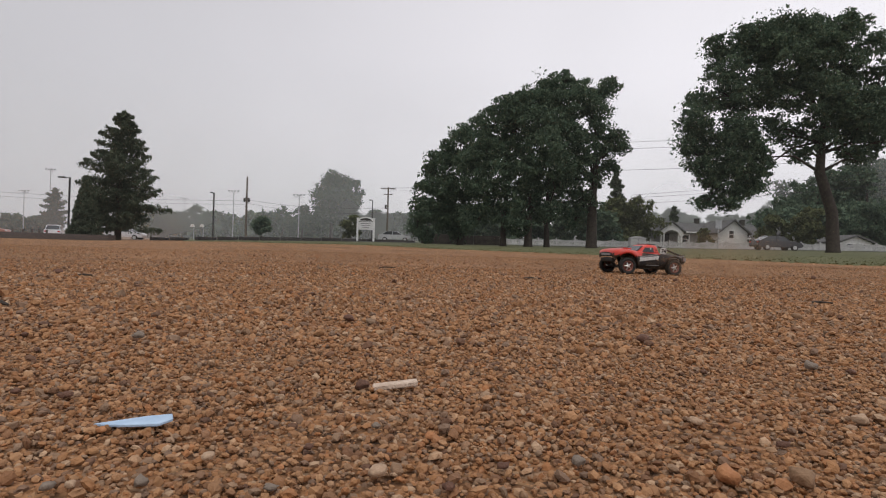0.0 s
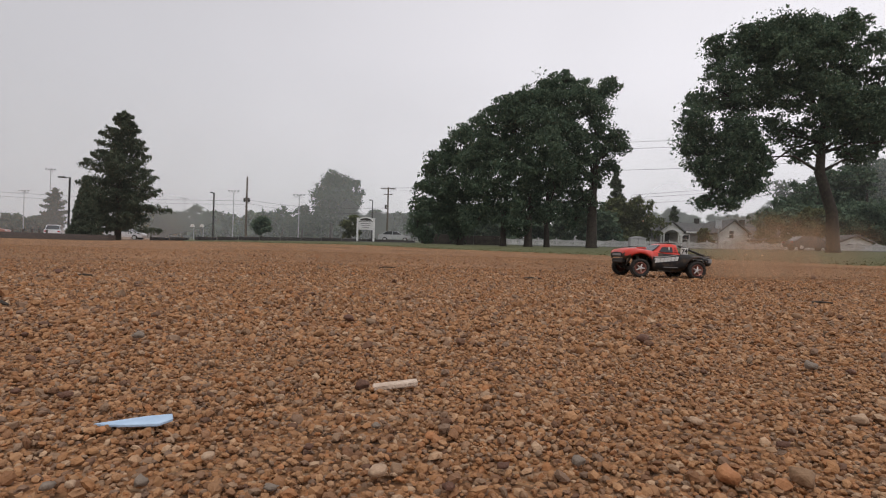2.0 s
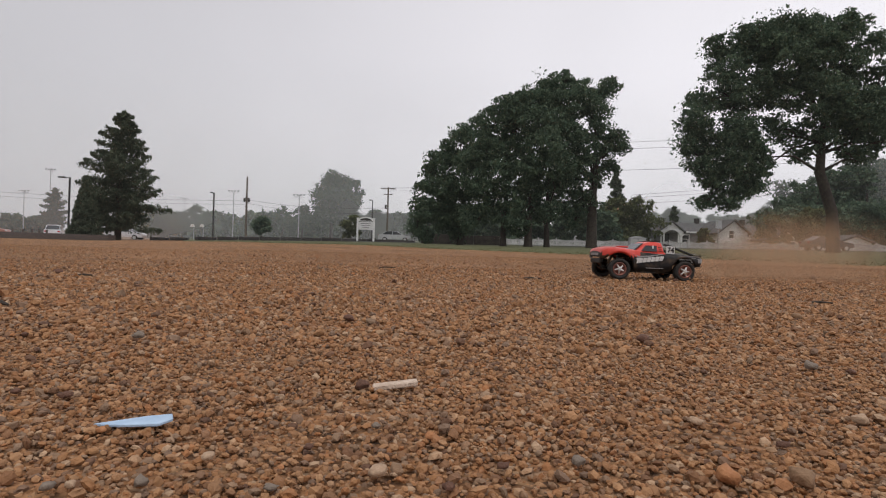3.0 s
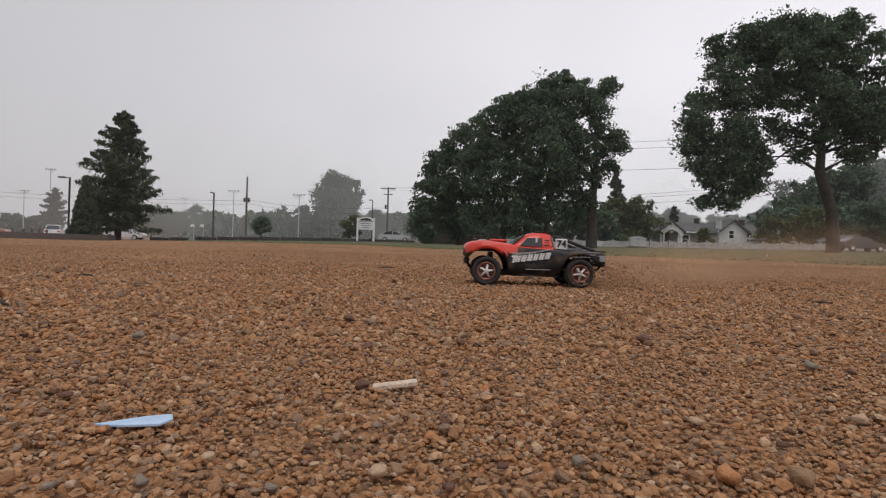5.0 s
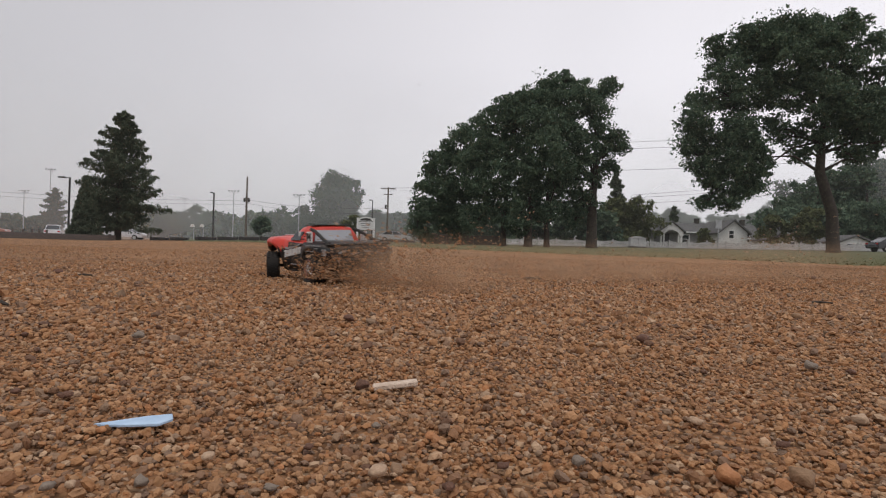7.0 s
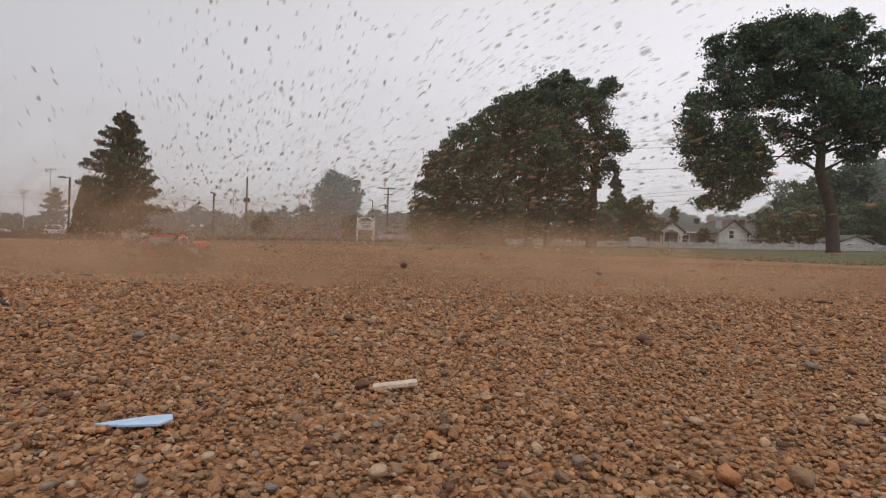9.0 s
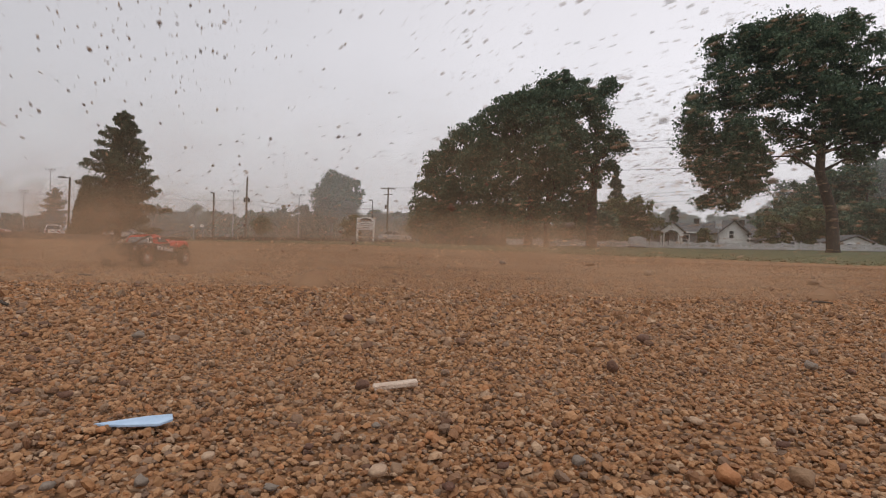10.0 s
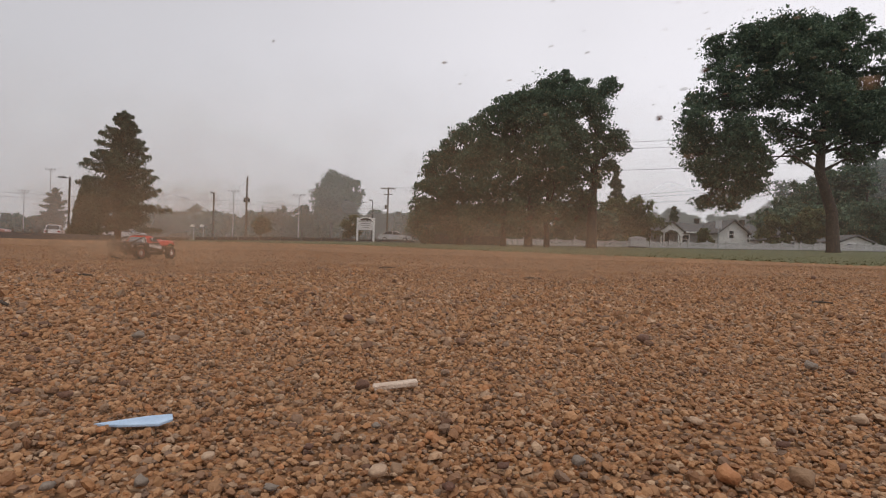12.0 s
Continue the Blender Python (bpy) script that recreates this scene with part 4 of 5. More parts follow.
def motor_car(m, mat, label, suv=False):
    """A passenger car along its own x axis."""
    ob = thing("car", m, label, "car")
    k = 0.18 if suv else 0.0
    low = [(-2.3, 0.35), (2.25, 0.35), (2.35, 0.6), (2.25, 0.85 + k * 0.4), (1.1, 1.0 + k * 0.5), (-1.9, 1.02 + k * 0.5), (-2.3, 0.95 + k * 0.5), (-2.38, 0.6)]
    bm = bmesh.new()
    prism(bm, low, -0.9, 0.9)
    bmesh.ops.bevel(bm, geom=list(bm.edges), offset=0.06, segments=2, affect="EDGES")
    part("body", bm, mat, ob, smooth=False)
    top = [(1.05, 1.0 + k * 0.5), (0.3, 1.45 + k), (-1.2, 1.47 + k), (-2.0, 1.03 + k * 0.5)]
    bm = bmesh.new()
    prism(bm, top, -0.72, 0.72)
    part("window", bm, M_window, ob, "dark tinted glass")
    bm = bmesh.new()
    prism(bm, [(0.3, 1.44 + k), (0.1, 1.5 + k), (-1.1, 1.52 + k), (-1.25, 1.46 + k)], -0.7, 0.7)
    part("roof", bm, mat, ob)
    for s in (-1, 1):
        for x0, x1 in ((1.05, 0.3), (-0.35, -0.35), (-1.95, -1.2)):
            part("pillar", bm_tube([(x0, s * 0.73, 1.0 + k * 0.5), (x1, s * 0.71, 1.46 + k)], [0.045, 0.045], seg=6), mat, ob)
        part("headlight", bm_box((2.27, s * 0.68, 0.74), (0.14, 0.36, 0.14), 0.03), M_lamp_clear, ob)
        part("tail_light", bm_box((-2.33, s * 0.7, 0.85), (0.1, 0.3, 0.16), 0.03), M_lamp_red, ob)
        for x in (-1.42, 1.42):
            w = part("wheel", bm_tube([(x, s * 0.72, 0.33), (x, s * 0.93, 0.33)], [0.33, 0.33], seg=20), M_tyre, ob)
            part("rim", bm_tube([(x, s * 0.9, 0.33), (x, s * 0.945, 0.33)], [0.2, 0.2], seg=16), M_hub, w)
    return ob


motor_car(pose(*on_ground(-0.688, 74), 0, 0, 118), paint("white_car_paint", (0.72, 0.72, 0.73)), "white parked hatchback beyond the planting bed", True)
motor_car(pose(*on_ground(-0.562, 70), 0, 0, 5), paint("silver_car_paint", (0.6, 0.6, 0.62)), "silver parked car behind the pine")
motor_car(pose(*on_ground(-0.812, 66), 0, 0, 20), paint("orange_car_paint", (0.42, 0.2, 0.15)), "faded red parked car at the lot's edge")
motor_car(pose(*on_ground(-0.085, 80), 0, 0, 0), paint("grey_car_paint", (0.45, 0.46, 0.47)), "grey car far down the road")
road_car = motor_car(pose(*on_ground(0.59, 59)), paint("black_car_paint", (0.03, 0.03, 0.035), 0.2), "dark saloon car driving along the road")


def backboard(tx, d):
    ob = thing("basketball_hoop", pose(*on_ground(tx, d)), "basketball hoop with a white fan-shaped board in the haze", "basketball hoop", "basketball hoops")
    part("pole", bm_tube([(0, 0.6, -0.2), (0, 0.6, 2.2), (0, 0.05, 2.9)], [0.07, 0.07, 0.06], seg=8), M_steel, ob)
    bm = bmesh.new()
    prism(bm, [(0.45 * math.cos(radians(15 * k)), 2.4 + 0.6 * math.sin(radians(15 * k))) for k in range(13)], -0.03, 0.02)
    part("board", bm, M_white, ob, "white fan-shaped board")
    bm = bmesh.new()
    tube(bm, [(0.23 * math.cos(radians(30 * k)), -0.3 + 0.23 * math.sin(radians(30 * k)), 2.6) for k in range(13)], [0.015] * 13, 5)
    part("hoop", bm, M_orange, ob)


backboard(-0.4445, 108)
backboard(-0.4275, 110)
# ---- the model truck ----
M_red = material("red_body_paint", [(0.55, 0.035, 0.022), (0.68, 0.06, 0.035)], 0.32, 30, spec=0.5)
M_black = material("black_body_paint", [(0.009, 0.009, 0.01), (0.014, 0.013, 0.013), (0.09, 0.06, 0.04)], 0.5, 22, bump=0.05, spec=0.3)
M_plastic = material("black_plastic", [(0.014, 0.014, 0.014), (0.04, 0.033, 0.026)], 0.65, 40)
M_sticker = material("white_sticker", [(0.62, 0.6, 0.58), (0.78, 0.77, 0.76)], 0.5, 40)
M_greysticker = material("grey_sticker", [(0.22, 0.21, 0.21), (0.34, 0.33, 0.32)], 0.5, 40)
M_tint = material("tinted_window", [(0.015, 0.016, 0.02), (0.03, 0.03, 0.034)], 0.2, 10, spec=0.5)
# rear glass: the sky's reflection is painted in as a pale base colour
M_rearglass = material("sky_toned_window", [(0.3, 0.31, 0.33), (0.42, 0.43, 0.45)], 0.12, 12, spec=0.8)
M_rim = material("red_chrome", [(0.2, 0.085, 0.07), (0.3, 0.13, 0.1)], 0.35, 60, metal=0.6)
M_spoke = material("satin_chrome", [(0.62, 0.6, 0.57), (0.8, 0.78, 0.76)], 0.3, 60, metal=0.7)
M_spring = material("shock_metal", [(0.4, 0.4, 0.4), (0.5, 0.5, 0.5)], 0.4, 30, metal=0.8)

truck = thing("toy_truck", pose(1.1, 3.2, 0), "red and black radio-controlled short course truck, dusty", "toy truck")
XS = [0.252, 0.245, 0.225, 0.19, 0.14, 0.085, 0.03, -0.05, -0.11, -0.18, -0.25, -0.264]
SHOULDER = [0.132, 0.145, 0.153, 0.159, 0.157, 0.15, 0.146, 0.142, 0.137, 0.134, 0.13, 0.124]
HALF = [0.084, 0.1, 0.118, 0.136, 0.138, 0.12, 0.114, 0.117, 0.136, 0.138, 0.128, 0.118]
BELOW = [0.108, 0.1, 0.1, 0.1, 0.066, 0.042, 0.036, 0.037, 0.055, 0.07, 0.082, 0.09]


def lookup(x, table):
    return float(np.interp(-x, [-q for q in XS], table))


def body_bottom(x):
    z = lookup(x, BELOW)
    for xw, r in ((0.1675, 0.079), (-0.1675, 0.065)):
        if abs(x - xw) < r:
            z = max(z, 0.055 + math.sqrt(r * r - (x - xw) ** 2))
    return z


def truck_body():
    bm = bmesh.new()
    rings = []
    n = 84
    for i in range(n + 1):
        x = 0.252 - 0.516 * i / n
        w, s, zb = lookup(x, HALF), lookup(x, SHOULDER), body_bottom(x)
        zb = min(zb, s - 0.012)
        flare = 0.006 if zb > lookup(x, BELOW) + 0.01 else 0.0
        half = [(w * 0.9, zb), (w * 0.97 + flare, zb), (w + flare * 0.7, zb + 0.35 * (s - zb)), (w, zb + 0.7 * (s - zb)), (w * 0.965, s - 0.006), (w * 0.9, s), (w * 0.5, s + 0.004), (w * 0.2, s + 0.006)]
        ring = [(y, z) for y, z in half] + [(-y, z) for y, z in half[::-1]]
        rings.append([bm.verts.new((x, y, z)) for y, z in ring])
    for a, b in zip(rings, rings[1:]):
        for k in range(len(a) - 1):
            f = bm.faces.new((a[k], a[k + 1], b[k + 1], b[k]))
            c = f.calc_center_median()
            edge = 0.122 + 0.014 * smoothstep(0.1, -0.04, c.x) + 0.004 * math.sin(c.x * 45)
            f.material_index = 0 if c.z > edge and c.x > -0.08 else 1
            if c.x > 0.244 and c.z < 0.132:
                f.material_index = 1
    bm.faces.new(rings[0])
    bm.faces.new(rings[-1][::-1])
    for f in bm.faces:
        if len(f.verts) > 4:
            f.material_index = 1
    return part("body", bm, [M_red, M_black], truck, "red bonnet running into black dusty flanks", smooth=True)


body = truck_body()


def cab():
    bm = bmesh.new()
    rows = [(0.06, 0.098, 0.146, 0.09, 0.148), (0.045, 0.1, 0.146, 0.086, 0.16), (0.008, 0.103, 0.145, 0.08, 0.19), (-0.012, 0.104, 0.144, 0.08, 0.196), (-0.04, 0.105, 0.142, 0.08, 0.199), (-0.066, 0.105, 0.14, 0.079, 0.197), (-0.08, 0.105, 0.138, 0.078, 0.193), (-0.09, 0.104, 0.137, 0.09, 0.142)]
    rings = []
    for x, wb, zb, wt, zt in rows:
        half = [(wb, zb), (wb - 0.001, zb + 0.3 * (zt - zb)), (wt + 0.25 * (wb - wt), zb + 0.8 * (zt - zb)), (wt * 0.95, zt), (wt * 0.5, zt + 0.003)]
        rings.append([bm.verts.new((x, y, z)) for y, z in half + [(-y, z) for y, z in half[::-1]]])
    for a, b in zip(rings, rings[1:]):
        for k in range(len(a) - 1):
            bm.faces.new((a[k], a[k + 1], b[k + 1], b[k]))
    bm.faces.new(rings[0])
    bm.faces.new(rings[-1][::-1])
    c = part("cab", bm, M_red, truck, smooth=False)
    c.location = (0.012, 0, -0.003)
    bm = bmesh.new()
    q = [bm.verts.new(p) for p in ((0.061, 0.078, 0.153), (0.061, -0.078, 0.153), (0.013, -0.068, 0.1885), (0.013, 0.068, 0.1885))]
    g = bm.faces.new(q)
    r = bmesh.ops.extrude_face_region(bm, geom=[g])
    bmesh.ops.translate(bm, vec=(0.003, 0, 0.003), verts=[v for v in r["geom"] if isinstance(v, bmesh.types.BMVert)])
    part("windscreen", bm, M_tint, c)
    bm = bmesh.new()
    q = [bm.verts.new(p) for p in ((-0.0935, 0.078, 0.146), (-0.0935, -0.078, 0.146), (-0.086, -0.068, 0.184), (-0.086, 0.068, 0.184))]
    g = bm.faces.new(q)
    r = bmesh.ops.extrude_face_region(bm, geom=[g])
    bmesh.ops.translate(bm, vec=(-0.003, 0, 0.001), verts=[v for v in r["geom"] if isinstance(v, bmesh.types.BMVert)])
    part("rear_window", bm, M_rearglass, c, "rear window with reflected sky put into its pale colour")
    for s in (-1, 1):
        bm = bmesh.new()
        pts = [(0.034, 0.104, 0.151), (-0.046, 0.1045, 0.15), (-0.048, 0.0895, 0.18), (0.008, 0.0905, 0.18)]
        a = [bm.verts.new((x, s * (y + 0.0055), z)) for x, y, z in pts]
        b = [bm.verts.new((x, s * (y - 0.008), z)) for x, y, z in pts]
        bm.faces.new(a)
        bm.faces.new(b[::-1])
        for k in range(4):
            bm.faces.new((a[k], b[k], b[(k + 1) % 4], a[(k + 1) % 4]))
        part("side_window", bm, M_tint, c)
        part("window_post", bm_box((-0.026, s * 0.1, 0.165), (0.006, 0.006, 0.03), rot=None), M_sticker, c)
        for k in range(3):
            part("vent", bm_box((-0.064, s * (0.1035 - 0.0045 * k), 0.154 + 0.009 * k), (0.016, 0.004, 0.004)), M_plastic, c)
    return c


cab()


def flat_text(words, height):
    cu = bpy.data.curves.new("digits", "FONT")
    cu.body, cu.size, cu.align_x, cu.align_y, cu.extrude, cu.offset = words, height * 1.35, "CENTER", "CENTER", 0.0008, 0.0012
    ob = new("digits", cu)
    bpy.context.view_layer.update()
    me = bpy.data.meshes.new_from_object(ob.evaluated_get(bpy.context.evaluated_depsgraph_get()))
    bpy.data.objects.remove(ob)
    return me


digits = flat_text("74", 0.026)
digits.materials.clear()
digits.materials.append(M_plastic)
for s in (-1, 1):
    plate = part("number_board", bm_box((-0.104, s * 0.107, 0.157), (0.044, 0.005, 0.04), 0.003), M_sticker, truck, "white race number board")
    o = new("digits", digits)
    o.parent = plate
    o.matrix_basis = pose(-0.104, s * 0.1105, 0.157, 90, 0, 180 if s > 0 else 0)
    part("roll_bar", bm_tube([(-0.076, s * 0.085, 0.185), (-0.108, s * 0.088, 0.178), (-0.19, s * 0.095, 0.148), (-0.228, s * 0.098, 0.136)], [0.006] * 4, seg=8), M_plastic, truck)
    for k in range(3):
        part("stripe", bm_box((-0.19 + 0.012 * k, s * 0.1365, 0.13 - 0.009 * k), (0.1 - 0.012 * k, 0.003, 0.003)), M_greysticker, truck, "pale flank stripe")
    # plain slanted marks where the flank carries its maker's name
    bm = bmesh.new()
    for k in range(7):
        x = 0.078 - 0.0215 * k
        z0 = 0.084 + 0.0028 * k
        h, w, sl = 0.024 if k else 0.027, 0.018, 0.008
        for dx, ww, dz, hh in ((0, w, h * 0.72, h * 0.28), (0.002, w * 0.42, 0, h * 0.75)) if k == 0 else ((0, w * 0.38, 0, h), (-w * 0.5, w * 0.38, 0, h), (-w * 0.2, w * 0.8, h * 0.4, h * 0.26)):
            q = [(x - dx, z0 + dz), (x - dx - ww, z0 + dz), (x - dx - ww - sl * hh / h, z0 + dz + hh), (x - dx - sl * hh / h, z0 + dz + hh)]
            y = 0.1215
            prism(bm, q, s * (y - 0.008), s * y)
    part("flank_marks", bm, M_sticker, truck, "white slanted block marks")
    bm = bmesh.new()
    prism(bm, [(0.11, 0.128), (0.06, 0.121), (0.0, 0.126), (-0.06, 0.137), (-0.06, 0.134), (0.0, 0.12), (0.06, 0.113), (0.11, 0.12)], s * 0.112, s * 0.1185)
    part("swoosh", bm, M_greysticker, truck, "grey wave below the door")
    part("headlight", bm_box((0.245, s * 0.072, 0.128), (0.01, 0.03, 0.012), 0.003, rot=None), M_greysticker, truck)
    part("tail_panel", bm_box((-0.232, s * 0.1275, 0.108), (0.055, 0.004, 0.022), 0.001), M_greysticker, truck, "scratched grey rear quarter marks")
part("roof_panel", bm_box((-0.04, 0, 0.2005), (0.05, 0.15, 0.003), 0.001), M_black, truck, "black rear roof panel")
for k in range(5):
    part("bed_stripe", bm_box((-0.178 - 0.008 * (k % 2), -0.084 + 0.042 * k, 0.143), (0.13 + 0.02 * (k % 3), 0.004, 0.003)), M_greysticker, truck, "pale stripe along the bed cover")
for k in range(4):
    part("tail_mark", bm_box((-0.2695, -0.07 + 0.047 * k, 0.104 + 0.006 * (k % 2)), (0.003, 0.03, 0.005), rot=(18 - 12 * k, 0, 0)), M_greysticker, truck, "pale scratch on the tailgate")
part("bonnet_scoop", bm_box((0.12, 0, 0.166), (0.06, 0.09, 0.008), 0.003), M_red, truck)
part("nose_mask", bm_box((0.249, 0, 0.122), (0.008, 0.12, 0.016), 0.003), M_greysticker, truck, "grey grille graphic")
part("bonnet_mark", bm_box((0.18, 0.045, 0.1655), (0.028, 0.04, 0.003)), M_sticker, truck)
part("chassis", bm_box((-0.01, 0, 0.046), (0.36, 0.1, 0.022), 0.006), M_plastic, truck)
part("side_guard", bm_box((-0.01, 0.098, 0.04), (0.18, 0.03, 0.008), 0.003), M_plastic, truck)
part("side_guard", bm_box((-0.01, -0.098, 0.04), (0.18, 0.03, 0.008), 0.003), M_plastic, truck)
part("front_bumper", bm_box((0.24, 0, 0.088), (0.02, 0.15, 0.026), 0.006), M_plastic, truck)
for s in (-1, 1):
    part("bumper_stay", bm_tube([(0.2, s * 0.03, 0.05), (0.228, s * 0.045, 0.066), (0.24, s * 0.05, 0.082)], [0.006] * 3, seg=6), M_plastic, truck)
    part("fender_liner", bm_box((0.1675, s * 0.062, 0.128), (0.12, 0.07, 0.01), 0.003), M_plastic, truck)
    part("sill_line", bm_box((-0.03, s * 0.1185, 0.062), (0.11, 0.003, 0.003)), M_greysticker, truck, "pale scratched sill line")
bm = bmesh.new()
for s in (-1, 1):
    tube(bm, [(-0.2, s * 0.05, 0.055), (-0.25, s * 0.06, 0.068), (-0.262, s * 0.08, 0.09)], [0.005] * 3, 6)
tube(bm, [(-0.262, -0.1, 0.082), (-0.262, 0.1, 0.082)], [0.006] * 2, 6)
part("rear_bumper", bm, M_plastic, truck)
part("tailgate", bm_box((-0.265, 0, 0.106), (0.006, 0.2, 0.034), 0.002), M_black, truck, "black tailgate with pale scratches")
part("spoiler", bm_box((-0.25, 0, 0.134), (0.03, 0.235, 0.006), 0.002), M_plastic, truck)
for x in (0.1675, -0.1675):
    for s in (-1, 1):
        part("suspension_arm", bm_tube([(x, s * 0.04, 0.05), (x, s * 0.115, 0.052)], [0.008, 0.006], seg=6), M_plastic, truck)
        part("shock_absorber", bm_tube([(x - 0.02, s * 0.045, 0.118), (x - 0.016, s * 0.066, 0.085), (x - 0.012, s * 0.09, 0.056)], [0.008, 0.009, 0.004], seg=8), M_spring, truck)


def truck_wheel(x, s):
    """A tyre with lugs, a rim and five spokes, axle along y."""
    hub = new("wheel")
    hub.empty_display_size = 0.02
    bm = bmesh.new()
    n, R, W = 28, 0.051, 0.022
    prof = [(-W * 0.75, 0.034), (-W, 0.04), (-W * 1.02, 0.046), (-W * 0.8, R - 0.001), (0, R), (W * 0.8, R - 0.001), (W * 1.02, 0.046), (W, 0.04), (W * 0.75, 0.034)]
    rings = [[bm.verts.new((r * math.cos(2 * math.pi * k / n), y, r * math.sin(2 * math.pi * k / n))) for y, r in prof] for k in range(n)]
    for k in range(n):
        a, b = rings[k], rings[(k + 1) % n]
        for j in range(len(prof)):
            bm.faces.new((a[j], a[(j + 1) % len(prof)], b[(j + 1) % len(prof)], b[j]))
    for k in range(n):
        for j, yy in enumerate((-0.013, 0, 0.013)):
            a = 2 * math.pi * (k + 0.5 * (j % 2)) / n
            vs = box(bm, (0, 0, 0), (0.0045, 0.009, 0.006))
            bmesh.ops.rotate(bm, cent=(0, 0, 0), matrix=Matrix.Rotation(-a, 3, "Y"), verts=vs)
            bmesh.ops.translate(bm, vec=(R * math.cos(a), yy, R * math.sin(a)), verts=vs)
    part("tyre", bm, M_tyre, hub)
    bm = bmesh.new()
    prof = [(W * 0.7, 0.0345), (W * 0.9, 0.032), (W * 0.86, 0.0285), (W * 0.35, 0.026), (W * 0.3, 0.0001)]
    rings = [[bm.verts.new((r * math.cos(2 * math.pi * k / n), s * y, r * math.sin(2 * math.pi * k / n))) for y, r in prof] for k in range(n)]
    for k in range(n):
        a, b = rings[k], rings[(k + 1) % n]
        for j in range(len(prof) - 1):
            bm.faces.new((a[j], a[j + 1], b[j + 1], b[j]))
    part("rim", bm, M_rim, hub, "red-rimmed chrome wheel", smooth=True)
    bm = bmesh.new()
    for k in range(5):
        a = 2 * math.pi * k / 5
        tube(bm, [(0.004 * math.cos(a), s * W * 0.75, 0.004 * math.sin(a)), (0.024 * math.cos(a), s * W * 0.6, 0.024 * math.sin(a))], [0.0055, 0.003], 6)
    tube(bm, [(0, s * W * 0.3, 0), (0, s * W * 0.95, 0)], [0.009, 0.007], 10)
    part("spokes", bm, M_spoke, hub, "chrome five-spoke star")
    hub.parent = truck
    hub.matrix_basis = pose(x, s * 0.126, 0.055)
    return hub


for o in truck.children:
    if o.name.split(".")[0] not in ("wheel", "suspension_arm"):
        o.location.z += 0.001
WHEELS = {(i, s): truck_wheel(0.1675 if i else -0.1675, s) for i in (0, 1) for s in (-1, 1)}

# ---- litter and single stones on the gravel ----
M_blue = material("pale_blue_plastic", [(0.34, 0.48, 0.66), (0.46, 0.6, 0.76)], 0.45, 60, bump=0.1)
M_chip = material("bleached_wood", [(0.52, 0.39, 0.3), (0.68, 0.54, 0.43)], 0.8, 120, bump=0.4)
bm = bmesh.new()
prism(bm, [(-0.035, -0.002), (-0.012, -0.007), (0.022, -0.0085), (0.03, 0.002), (0.025, 0.013), (0.005, 0.0105)], 0, 0.0026)
bmesh.ops.rotate(bm, cent=(0, 0, 0), matrix=Matrix.Rotation(radians(-90), 3, "X"), verts=bm.verts)
bmesh.ops.bevel(bm, geom=list(bm.edges), offset=0.0005, segments=1, affect="EDGES")
shard = part("plastic_shard", bm, M_blue)
tagged(shard, "pale blue broken plastic shard lying on the gravel", "litter")
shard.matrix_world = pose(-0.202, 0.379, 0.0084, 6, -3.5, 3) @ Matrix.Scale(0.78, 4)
bm = bmesh.new()
box(bm, (0, 0, 0), (0.04, 0.009, 0.005), 0.001)
for v in bm.verts:
    v.co.z += 0.0008 * math.sin(v.co.x * 130)
    v.co.y += 0.001 * math.sin(v.co.x * 210)
chip = tagged(part("wood_chip", bm, M_chip), "bleached flat chip of wood on the gravel", "wood chip")
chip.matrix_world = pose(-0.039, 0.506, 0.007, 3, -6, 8)


